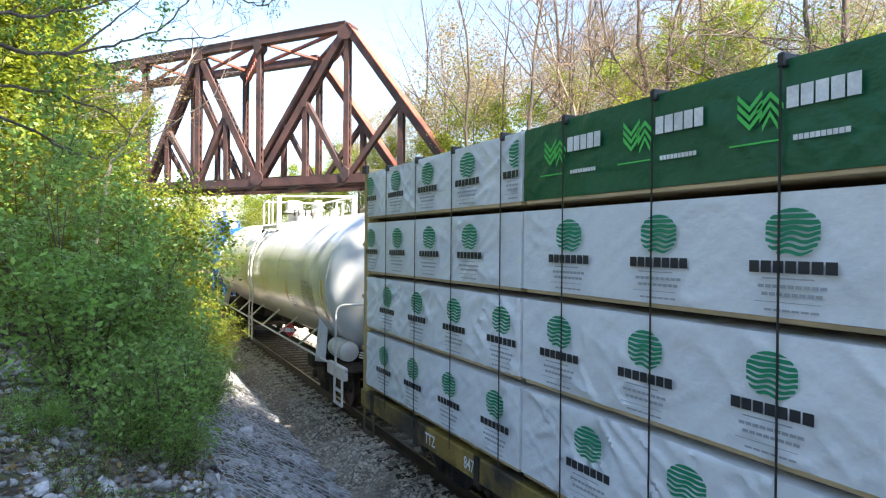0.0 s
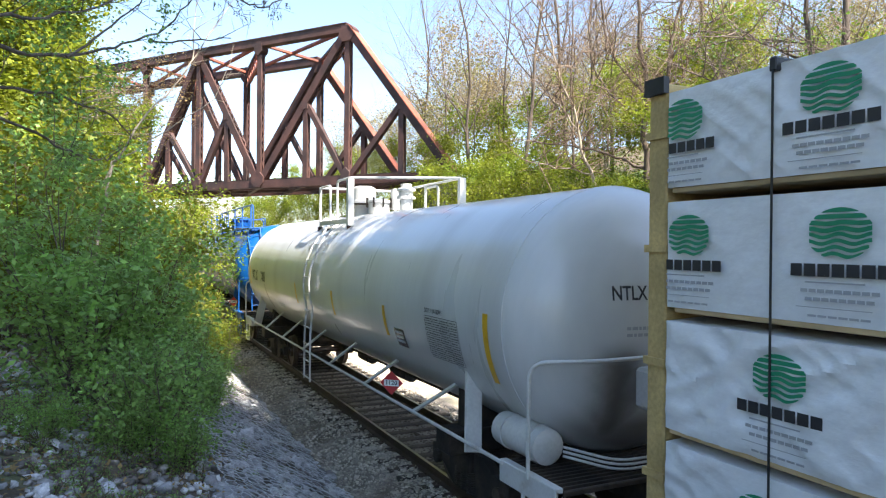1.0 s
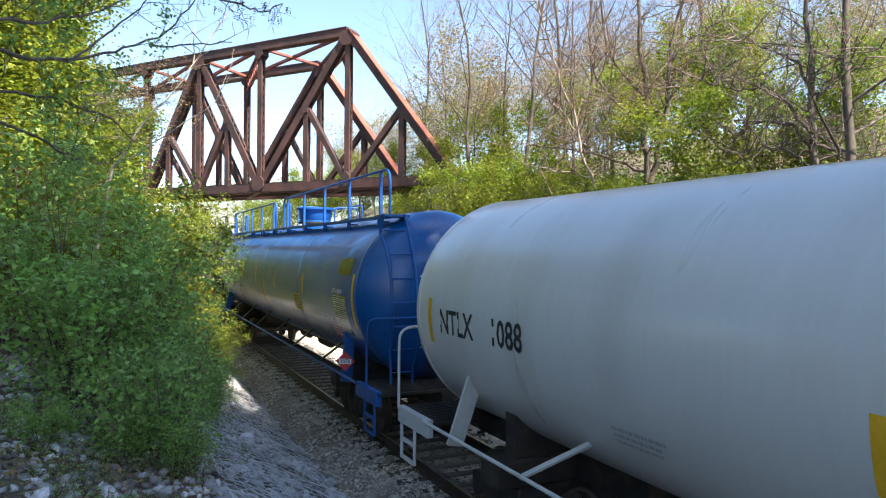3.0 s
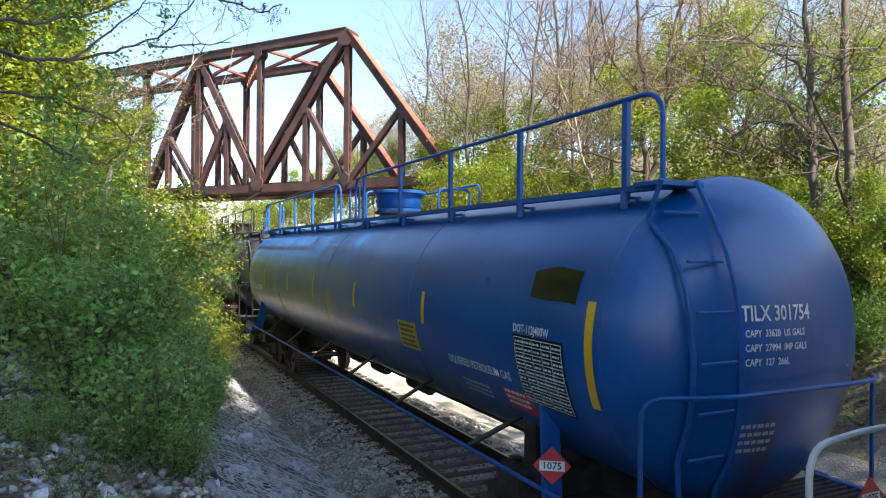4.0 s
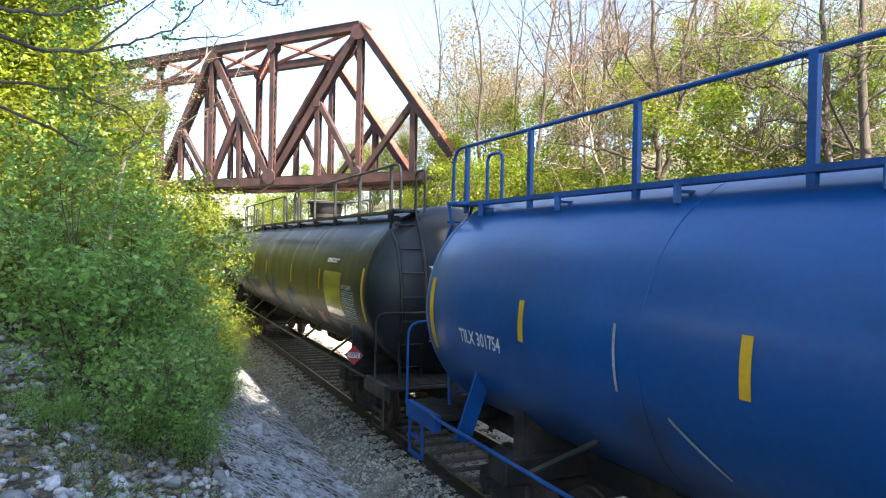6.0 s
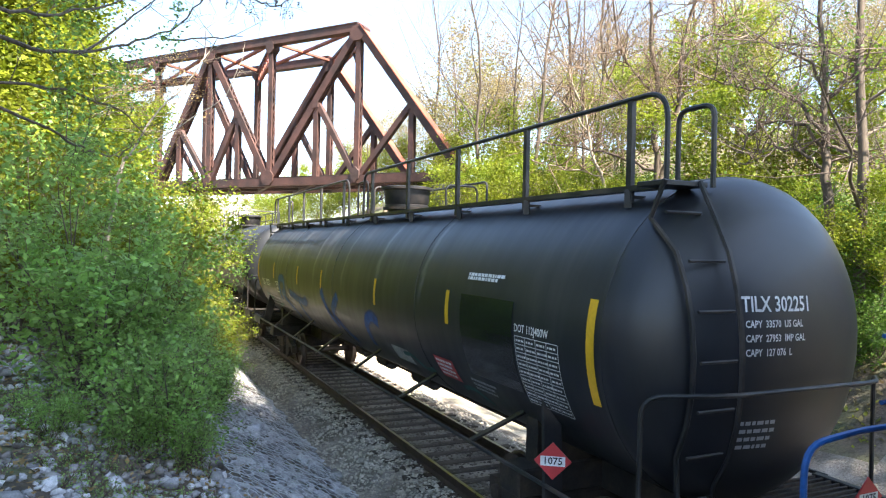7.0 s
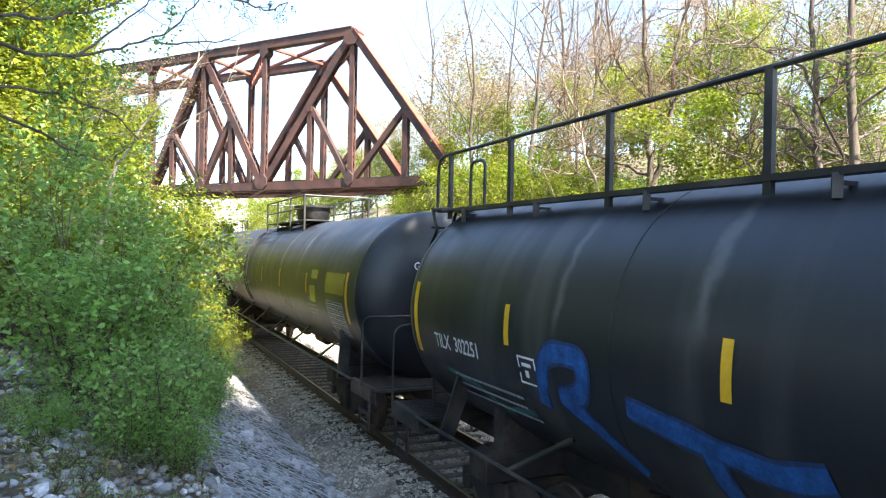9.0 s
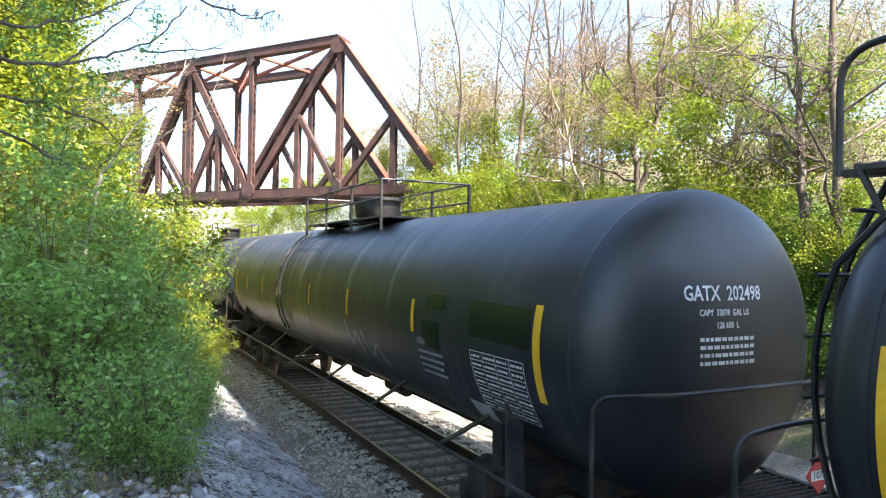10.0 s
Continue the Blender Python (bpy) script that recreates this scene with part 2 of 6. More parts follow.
def box(bm, x0, x1, y0, y1, z0, z1, bevel=0.0):
    vs = [bm.verts.new((x, y, z)) for x in (x0, x1) for y in (y0, y1) for z in (z0, z1)]
    fs = [bm.faces.new([vs[i] for i in q]) for q in ((0, 1, 3, 2), (4, 6, 7, 5), (0, 4, 5, 1), (2, 3, 7, 6), (0, 2, 6, 4), (1, 5, 7, 3))]
    if bevel:
        es = list({e for f_ in fs for e in f_.edges})
        bmesh.ops.bevel(bm, geom=es, offset=bevel, segments=1, affect="EDGES")
    return bm


def frame_of(p, q, side=(0, 0, 1)):
    p, q = Vector(p), Vector(q)
    d = (q - p).normalized()
    s = Vector(side)
    s = s - d * s.dot(d)
    if s.length < 1e-4:
        s = d.orthogonal()
    s.normalize()
    return p, q, d, s, d.cross(s)


def beam(bm, p, q, w, h, side=(0, 0, 1)):
    """A square-edged bar from p to q: h along side, w across it."""
    p, q, d, s, c = frame_of(p, q, side)
    vs = [bm.verts.new(o + c * a * w / 2 + s * b * h / 2) for o in (p, q) for a, b in ((-1, -1), (1, -1), (1, 1), (-1, 1))]
    for f_ in ((3, 2, 1, 0), (4, 5, 6, 7), (0, 1, 5, 4), (1, 2, 6, 5), (2, 3, 7, 6), (3, 0, 4, 7)):
        bm.faces.new([vs[i] for i in f_])
    return bm


def tube(bm, pts, r, sides=8, closed=True):
    """A round pipe through pts; r is a number or one radius a point."""
    pts = [Vector(p) for p in pts]
    rs = r if isinstance(r, (list, tuple)) else [r] * len(pts)
    rings = []
    ref = None
    for i, p in enumerate(pts):
        d = (pts[min(i + 1, len(pts) - 1)] - pts[max(i - 1, 0)]).normalized()
        if ref is None or abs(ref.dot(d)) > 0.95:
            ref = d.orthogonal().normalized()
        a = (ref - d * ref.dot(d)).normalized()
        ref = a
        b = d.cross(a)
        rings.append([bm.verts.new(p + (a * math.cos(t) + b * math.sin(t)) * rs[i]) for t in (2 * math.pi * k / sides for k in range(sides))])
    for u, v in zip(rings, rings[1:]):
        for k in range(sides):
            bm.faces.new((u[k], u[(k + 1) % sides], v[(k + 1) % sides], v[k]))
    if closed:
        bm.faces.new(rings[0][::-1])
        bm.faces.new(rings[-1])
    return bm


def bend(pts, r=0.12, n=4):
    """Rounds the corners of a polyline."""
    pts = [Vector(p) for p in pts]
    out = [pts[0]]
    for a, b, c in zip(pts, pts[1:], pts[2:]):
        u, v = (a - b), (c - b)
        k = min(r, u.length * 0.45, v.length * 0.45)
        s, e = b + u.normalized() * k, b + v.normalized() * k
        for i in range(n + 1):
            t = i / n
            out.append(s * (1 - t) ** 2 + b * 2 * t * (1 - t) + e * t * t)
    return out + [pts[-1]]


def lathe(bm, prof, axis="z", sides=24, at=(0, 0, 0)):
    """Turns (radius, height) pairs about an axis."""
    rings = []
    for r, h in prof:
        ring = []
        for k in range(sides):
            t = 2 * math.pi * k / sides
            a, b = r * math.cos(t), r * math.sin(t)
            v = {"z": (a, b, h), "y": (b, h, a), "x": (h, a, b)}[axis]
            ring.append(bm.verts.new(Vector(v) + Vector(at)))
        rings.append(ring)
    for u, v in zip(rings, rings[1:]):
        for k in range(sides):
            bm.faces.new((u[k], u[(k + 1) % sides], v[(k + 1) % sides], v[k]))
    bm.faces.new(rings[0][::-1])
    bm.faces.new(rings[-1])
    return bm


def quads(name, V, F, mat, smooth=False):
    """A mesh object from arrays of vertices and four-cornered faces."""
    V, F = np.asarray(V, dtype=np.float32), np.asarray(F, dtype=np.int32)
    me = bpy.data.meshes.new(name)
    me.vertices.add(len(V))
    me.vertices.foreach_set("co", V.ravel())
    me.loops.add(F.size)
    me.loops.foreach_set("vertex_index", F.ravel())
    me.polygons.add(len(F))
    me.polygons.foreach_set("loop_start", np.arange(0, F.size, F.shape[1], dtype=np.int32))
    me.update(calc_edges=True)
    me.materials.append(mat)
    if smooth:
        for p in me.polygons:
            p.use_smooth = True
    return new(name, me)


def lettering(text, size, align="LEFT"):
    """The flat outline of a word, as triangles in x and y."""
    cu = bpy.data.curves.new("word", "FONT")
    cu.body, cu.size, cu.align_x, cu.align_y = text, size, align, "CENTER"
    cu.resolution_u, cu.offset = 2, size * 0.018
    ob = new("word", cu)
    dg = bpy.context.evaluated_depsgraph_get()
    dg.update()
    me = bpy.data.meshes.new_from_object(ob.evaluated_get(dg))
    bpy.data.objects.remove(ob)
    bpy.data.curves.remove(cu)
    bm = bmesh.new()
    bm.from_mesh(me)
    bpy.data.meshes.remove(me)
    return bm


# ---- ground ----
CX = 5.45                      # the track's centre line
PROFILE = [(-60, 16), (-30, 10), (-14, 5.5), (-6, 2.6), (-3, 1.75), (-1, 1.35), (0.5, 0.95), (1.6, 0.45), (2.6, -0.05), (3.3, -0.42), (3.55, -0.45),
           (3.9, -0.27), (4.2, -0.182), (6.7, -0.182), (7.1, -0.3), (8.0, -0.75), (9.0, -0.85), (12.0, -0.75), (13.5, 0.1), (17, 3.4), (21, 6.0), (27, 8.6), (40, 12), (60, 16), (120, 24)]
_px, _pz = np.array([a for a, b in PROFILE]), np.array([b for a, b in PROFILE])


def ground_z(x, y):
    z = float(np.interp(x, _px, _pz))
    if x < 3.3:
        k = min(1.0, (3.3 - x) / 3.0)
        z += k * 0.75 * math.exp(-((y + 0.5) / 5.0) ** 2)
        z += k * (0.10 * noise.noise((x * 0.9, y * 0.9, 0)) + 0.05 * noise.noise((x * 2.5, y * 2.5, 4)))
    elif x > 8.0:
        k = min(1.0, (x - 8.0) / 6.0)
        z += k * (1.1 * noise.noise((x * 0.12, y * 0.12, 7)) + 0.25 * noise.noise((x * 0.6, y * 0.6, 2)))
    elif 3.3 <= x < 4.0 or 7.0 < x <= 8.0:
        z += 0.03 * noise.noise((x * 4, y * 4, 1))
    if x < 3.3 and y > 45:
        k = max(0.0, 1 - (y - 45) / 30)
        z = z * k - 0.6 * (1 - k)
    if x > 8 and y > 75:
        k = max(0.25, 1 - (y - 75) / 80)
        z = z * k
    return z


def build_ground():
    xs = sorted(set([round(v, 2) for v in np.concatenate([np.arange(-3, 4.4, 0.16), np.arange(4.4, 14, 0.4), np.arange(14, 30, 0.9),
                np.arange(-14, -3, 0.7), np.arange(30, 120, 6), np.arange(-60, -14, 5), [-400, -200, -100, 200, 400, 600]])]))
    ys = sorted(set([round(v, 2) for v in np.concatenate([np.arange(-2, 24, 0.22), np.arange(24, 60, 0.9), np.arange(60, 140, 5), np.arange(-40, -2, 2.5), [-200, -90, 180, 260, 400, 700]])]))
    V = [(x, y, ground_z(x, y)) for y in ys for x in xs]
    nx = len(xs)
    F = [(j * nx + i, j * nx + i + 1, (j + 1) * nx + i + 1, (j + 1) * nx + i) for j in range(len(ys) - 1) for i in range(nx - 1)]
    ob = quads("ground", V, F, M["soil"], True)
    ob.data.materials.append(M["ballast"])
    ob.data.materials.append(M["sand"])
    ob.data.materials.append(M["stone"])
    for p in ob.data.polygons:
        x, y = p.center.x, p.center.y
        if 3.2 < x < 8.6:
            p.material_index = 1
        elif 8.6 <= x < 12.6 + 0.5 * noise.noise((0, y * 0.5, 0)):
            # pale gravel begins where the sun does; darker ballast stands for the shaded end
            p.material_index = 2 if y > 13.2 + 2.0 * noise.noise((x * 0.6, y * 0.6, 3)) else 1
    return tagged(ob, "wooded bank of soil, ballast and pale gravel beside the track", "ground", kind="structure")


ground = build_ground()


# ---- track ----
def build_track():
    track = thing("railway_track", pose(CX, 0, 0), "single railway track with rusty rails on dark wooden ties", "railway track", kind="structure")
    prof = [(-0.075, -0.172), (0.075, -0.172), (0.075, -0.155), (0.014, -0.13), (0.012, -0.05), (0.036, -0.035), (0.036, -0.004), (0.028, 0.0), (-0.028, 0.0), (-0.036, -0.004),
            (-0.036, -0.035), (-0.012, -0.05), (-0.014, -0.13), (-0.075, -0.155)]
    for sx in (-0.755, 0.755):
        bm = bmesh.new()
        a = [bm.verts.new((sx + x, -60, z)) for x, z in prof]
        b = [bm.verts.new((sx + x, 160, z)) for x, z in prof]
        n = len(prof)
        for k in range(n):
            bm.faces.new((a[k], b[k], b[(k + 1) % n], a[(k + 1) % n]))
        bm.faces.new(a)
        bm.faces.new(b[::-1])
        ob = part("rail", bm, M["rail"], track, smooth=False)
        ob.data.materials.append(M["railtop"])
        for p in ob.data.polygons:
            if p.normal.z > 0.9 and p.center.z > -0.01:
                p.material_index = 1
    return track


track = build_track()


# ---- truss bridge ----
def laced(bm, p, q, w, h, side, pitch=0.55):
    """A built-up member: two channels w apart with zigzag lacing between them; h is measured along side."""
    p, q, d, s, c = frame_of(p, q, side)
    for k in (-1, 1):
        o = c * k * (w / 2 - 0.015)
        beam(bm, p + o, q + o, 0.03, h, s)
        for e in (-1, 1):
            f_ = s * e * (h / 2 - 0.012) + c * k * (w / 2 - 0.075)
            beam(bm, p + f_, q + f_, 0.12, 0.024, s)
    L = (q - p).length
    n = max(2, int(L / pitch))
    for e in (-1, 1):
        for i in range(n):
            a = p + d * (L * i / n) + s * e * (h / 2 + 0.006) + c * (w / 2 - 0.08) * (1 if i % 2 else -1)
            b = p + d * (L * (i + 1) / n) + s * e * (h / 2 + 0.006) + c * (w / 2 - 0.08) * (-1 if i % 2 else 1)
            beam(bm, a, b, 0.07, 0.012, s)
    return bm


def build_bridge():
    U1 = Vector((13.05, 41.5, 0))
    dr = Vector((-0.595, 0.804, 0)).normalized()
    cross = Vector((0.45, 8.4, 0))
    br = thing("truss_bridge", pose(0, 0, 0), "rusty brown riveted steel through-truss railway bridge over the track", "bridge", kind="")
    nrm = Vector((0, 0, 1)).cross(dr).normalized()
    TOP, BOT = 17.3, 7.72
    st = dict(L0=-7.6, s0=-4.0, U1=0.0, s1=3.34, L2=7.3, s2=10.35, U3=13.1, s3=16.3, L4=18.8, s4=21.6, U5=24.3, s5=27.2, L6=30.2, s6=33.4, U7=36.5, s7=39.8, L8=43.6)

    def at(base, s, z):
        v = base + dr * s
        return Vector((v.x, v.y, z))

    for base in (U1, U1 + cross):
        def go(name, a, b, w, h, lace=True, mat="rust"):
            bm = bmesh.new()
            side = nrm.cross((Vector(b) - Vector(a)).normalized())
            if lace:
                laced(bm, a, b, w, h, side)
            else:
                beam(bm, a, b, w, h, side)
            return part(name, bm, M[mat], br, smooth=False)

        P = lambda k, z: at(base, st[k], z)
        go("top_chord", P("U1", TOP), P("U7", TOP), 0.62, 0.5, False)
        bm = bmesh.new()
        beam(bm, P("U1", TOP) + Vector((0, 0, 0.28)), P("U7", TOP) + Vector((0, 0, 0.28)), 0.72, 0.05)
        part("cover_plate", bm, M["rust"], br, smooth=False)
        go("bottom_chord", P("L0", BOT), P("L8", BOT), 0.5, 0.52, False)
        for a, b in (("L0", "U1"), ("L8", "U7")):
            e = go("end_post", P(a, BOT), P(b, TOP), 0.6, 0.46, False)
            bm = bmesh.new()
            dd = (P(b, TOP) - P(a, BOT)).normalized()
            n_ = nrm.cross(dd)
            n_ = n_ if n_.z > 0 else -n_
            beam(bm, P(a, BOT) + n_ * 0.255, P(b, TOP) + n_ * 0.255, 0.74, 0.05, n_)
            part("cover_plate", bm, M["rust_lit"], br, "cover plate with sunlight put into its red colour", smooth=False)
        for u in ("U1", "U3", "U5", "U7"):
            go("vertical_post", P(u, BOT), P(u, TOP), 0.4, 0.36, True)
        for l in ("L2", "L4", "L6"):
            go("vertical_post", P(l, BOT), P(l, TOP), 0.4, 0.36, True)
        for l, u in (("L2", "U1"), ("L2", "U3"), ("L4", "U3"), ("L4", "U5"), ("L6", "U5"), ("L6", "U7")):
            go("diagonal", P(l, BOT), P(u, TOP), 0.46, 0.48, True)
        for s, u, (l, u2) in (("s0", "U1", ("L0", "U1")), ("s1", "U1", ("L2", "U1")), ("s2", "U3", ("L2", "U3")), ("s3", "U3", ("L4", "U3")),
                              ("s4", "U5", ("L4", "U5")), ("s5", "U5", ("L6", "U5")), ("s6", "U7", ("L6", "U7")), ("s7", "U7", ("L8", "U7"))):
            k = (st[s] - st[l]) / (st[u2] - st[l])
            z = BOT + k * (TOP - BOT)
            go("sub_post", P(s, BOT), P(s, z), 0.34, 0.36, True)
            go("sub_diagonal", P(u, BOT), P(s, z), 0.32, 0.34, False)
            bm = bmesh.new()
            beam(bm, P(s, z - 0.42), P(s, z + 0.05), 0.5, 0.5, dr)
            part("gusset_plate", bm, M["rust"], br, smooth=False)
        for k in ("U1", "U3", "U5", "U7", "L2", "L4", "L6"):
            z = TOP if k[0] == "U" else BOT
            for kk, zz, wd in ((k, z, 1.5), (k, TOP if z == BOT else BOT, 0.9)):
                bm = bmesh.new()
                c = P(kk, zz + (-0.35 if zz == TOP else 0.3))
                beam(bm, c + Vector((0, 0, -0.5)), c + Vector((0, 0, 0.5)), 0.66, wd * (0.75 if zz == TOP else 0.7), dr)
                bmesh.ops.bevel(bm, geom=[e_ for e_ in bm.edges if abs((e_.verts[0].co - e_.verts[1].co).normalized().dot(nrm)) > 0.9], offset=0.28, segments=1, affect="EDGES")
                part("gusset_plate", bm, M["rust"], br, smooth=False)
    # struts, laterals and portal between the two trusses
    far = U1 + cross
    for k in ("U1", "L2", "U3", "L4", "U5", "L6", "U7"):
        a, b = at(U1, st[k], TOP), at(far, st[k], TOP)
        for dz in (0.0, -1.15):
            bm = bmesh.new()
            beam(bm, a + Vector((0, 0, dz)), b + Vector((0, 0, dz)), 0.2, 0.18)
            part("strut", bm, M["rust_lit"] if dz < 0 else M["rust"], br, smooth=False)
        n = 9
        for i in range(n):
            for e in (0, 1):
                bm = bmesh.new()
                p0, p1 = a.lerp(b, i / n), a.lerp(b, (i + 1) / n)
                beam(bm, p0 + Vector((0, 0, -1.1 * e)), p1 + Vector((0, 0, -1.1 * (1 - e))), 0.08, 0.05)
                part("lacing_bar", bm, M["rust_lit"], br, smooth=False)
        for o, q in ((a, b), (b, a)):
            bm = bmesh.new()
            dv = (q - o).normalized()
            beam(bm, o + Vector((0, 0, -2.6)), o + dv * 1.7 + Vector((0, 0, -1.15)), 0.14, 0.16)
            part("knee_brace", bm, M["rust"], br, smooth=False)
    ks = ["U1", "L2", "U3", "L4", "U5", "L6", "U7"]
    for a, b in zip(ks, ks[1:]):
        for p_, q_ in ((at(U1, st[a], TOP), at(far, st[b], TOP)), (at(far, st[a], TOP), at(U1, st[b], TOP))):
            bm = bmesh.new()
            laced(bm, p_ + Vector((0, 0, -0.05)), q_ + Vector((0, 0, -0.05)), 0.26, 0.16, (0, 0, 1), 0.5)
            part("lateral", bm, M["rust_lit"], br, smooth=False)
    # floor
    for k, s in st.items():
        bm = bmesh.new()
        a, b = at(U1, s, 7.72), at(far, s, 7.72)
        beam(bm, a, b, 0.3, 0.5)
        part("floor_beam", bm, M["rust"], br, smooth=False)
    for f_ in (0.3, 0.7):
        bm = bmesh.new()
        o = cross * f_
        beam(bm, at(U1 + o, -7.6, 7.74), at(U1 + o, 43.6, 7.74), 0.3, 0.44)
        part("stringer", bm, M["rust"], br, smooth=False)
    for i in range(128):
        s = -7.4 + i * 0.4
        bm = bmesh.new()
        c = at(U1, s, 8.07) + cross * 0.5
        beam(bm, c - nrm * 1.5, c + nrm * 1.5, 0.22, 0.2)
        part("bridge_tie", bm, M["tie"], br, smooth=False)
    for f_ in (0.37, 0.63):
        bm = bmesh.new()
        beam(bm, at(U1 + cross * f_, -11, 8.25), at(U1 + cross * f_, 47, 8.25), 0.09, 0.16)
        part("bridge_rail", bm, M["rail"], br, smooth=False)
    # masonry abutments of stepped stone
    for s in (-9.4, 46.0):
        bm = bmesh.new()
        for i in range(9):
            z1 = 7.3 - i * 0.9
            w = 0.04 * (i % 2) + 0.06 * i
            c0, c1 = at(U1, s, z1 - 0.45) - cross.normalized() * (1.0 + w), at(far, s, z1 - 0.45) + cross.normalized() * (1.0 + w)
            beam(bm, c0, c1, 4.6 + 2 * w, 0.88)
        ab = part("abutment", bm, M["concrete"], None, smooth=False)
        tagged(ab, "dark stepped masonry abutment under the bridge end", "abutment", kind="structure")
    return br


bridge = build_bridge()

# ---- train ----
SPEED, SLOW = 7.053, -0.0166


def run(t):
    return SPEED * t + SLOW * t * t


RIDERS, WHEELS = [], []


def wheelset(parent, y):
    bm = bmesh.new()
    for sx in (-1, 1):
        lathe(bm, [(0.05, sx * 0.69), (0.485, sx * 0.69), (0.485, sx * 0.715), (0.457, sx * 0.73), (0.455, sx * 0.825), (0.38, sx * 0.825), (0.36, sx * 0.79), (0.16, sx * 0.77), (0.14, sx * 0.84), (0.05, sx * 0.84)][:: sx], "x", 24)
    lathe(bm, [(0.08, -1.05), (0.08, 1.05)], "x", 10)
    # bolts on the end caps tell the turn
    for sx in (-1, 1):
        for k in range(3):
            t = k * 2.094
            c = Vector((sx * 1.055, 0.045 * math.cos(t), 0.045 * math.sin(t)))
            box(bm, c.x - 0.012, c.x + 0.012, c.y - 0.012, c.y + 0.012, c.z - 0.012, c.z + 0.012)
    ob = part("wheelset", bm, M["wheel"], parent, m=pose(0, y, 0.46))
    WHEELS.append((ob, y))


def truck(parent, y):
    for sx in (-1, 1):
        bm = bmesh.new()
        x0, x1 = sx * 0.93, sx * 1.07
        x0, x1 = min(x0, x1), max(x0, x1)
        pts = [(-1.12, 0.40), (-1.12, 0.62), (-0.72, 0.66), (-0.45, 0.80), (0.45, 0.80), (0.72, 0.66), (1.12, 0.62), (1.12, 0.40), (0.75, 0.42), (0.42, 0.20), (-0.42, 0.20), (-0.75, 0.42)]
        a = [bm.verts.new((x0, y + p, z)) for p, z in pts]
        b = [bm.verts.new((x1, y + p, z)) for p, z in pts]
        bm.faces.new(a)
        bm.faces.new(b[::-1])
        for k in range(len(pts)):
            bm.faces.new((a[k], b[k], b[(k + 1) % len(pts)], a[(k + 1) % len(pts)]))
        for py in (-0.9, 0.9):
            lathe(bm, [(0.10, sx * 1.06), (0.10, sx * 1.13), (0.07, sx * 1.14)], "x", 12, (0, y + py, 0.46))
        part("side_frame", bm, M["under"], parent, smooth=False)
        for py in (-0.18, 0.0, 0.18):
            bm = bmesh.new()
            pr = []
            for i in range(9):
                pr += [(0.075, 0.26 + i * 0.032), (0.055, 0.276 + i * 0.032)]
            lathe(bm, pr, "z", 10, (sx * 1.09, y + py, 0))
            part("spring", bm, M["under"], parent)
    bm = bmesh.new()
    box(bm, -1.15, 1.15, y - 0.2, y + 0.2, 0.45, 0.78, 0.03)
    part("bolster", bm, M["under"], parent, smooth=False)
    for py in (-0.9, 0.9):
        wheelset(parent, y + py)


def coupler(parent, y, sgn, reach=0.7):
    bm = bmesh.new()
    box(bm, -0.10, 0.10, min(y, y + sgn * reach), max(y, y + sgn * reach), 0.78, 0.98, 0.02)
    box(bm, -0.19, 0.19, min(y + sgn * (reach - 0.25), y + sgn * (reach + 0.03)), max(y + sgn * (reach - 0.25), y + sgn * (reach + 0.03)), 0.72, 1.04, 0.05)
    part("coupler", bm, M["under"], parent, smooth=False)
    bm = bmesh.new()
    tube(bm, bend([(0.3, y, 0.9), (0.32, y + sgn * 0.3, 0.55), (0.25, y + sgn * reach, 0.42)], 0.3), 0.028, 6)
    part("air_hose", bm, M["strap"], parent)


class Tank:
    """Shape of one tank: radius, half length of its straight shell, height of its axis."""

    def __init__(self, R, half, zc, depth=0.72):
        self.R, self.half, self.zc, self.depth = R, half, zc, depth

    def side(self, a, arc, lift=0.006):
        """A point on the shell's near side: a along the car, arc metres up round the shell from the widest line."""
        ph = arc / self.R
        r = self.R + lift
        return Vector((-r * math.cos(ph), a, self.zc + r * math.sin(ph)))

    def head(self, x, z, lift=0.006):
        """A point on the head that faces back along the track."""
        k = max(0.0, 1 - (x * x + (z - self.zc) ** 2) / self.R ** 2)
        return Vector((x, -(self.half + self.depth * math.sqrt(k) + lift), z))


def on_side(tk, bm, a0, arc0, parent, name, mat, label=""):
    for v in bm.verts:
        v.co = tk.side(a0 - v.co.x, arc0 + v.co.y)
    bmesh.ops.recalc_face_normals(bm, faces=bm.faces)
    return part(name, bm, mat, parent, label, smooth=False)


def on_head(tk, bm, x0, z0, parent, name, mat, label=""):
    for v in bm.verts:
        v.co = tk.head(x0 + v.co.x, z0 + v.co.y)
    bmesh.ops.recalc_face_normals(bm, faces=bm.faces)
    return part(name, bm, mat, parent, label, smooth=False)


def flat(bm, x0, x1, y0, y1, n=1, m_=1):
    g = [[bm.verts.new((x0 + (x1 - x0) * i / n, y0 + (y1 - y0) * j / m_, 0)) for j in range(m_ + 1)] for i in range(n + 1)]
    for i in range(n):
        for j in range(m_):
            bm.faces.new((g[i][j], g[i + 1][j], g[i + 1][j + 1], g[i][j + 1]))
    return bm


def tape(tk, parent, a, arc, w, h):
    on_side(tk, flat(bmesh.new(), -w / 2, w / 2, -h / 2, h / 2, 1, 10), a, arc, parent, "reflector", M["yellow"])


def word(tk, parent, text, size, a, arc, mat="print_white"):
    bm = lettering(text, size)
    for v in bm.verts:
        v.co.x *= 0.82
    on_side(tk, bm, a, arc, parent, "lettering", M[mat])


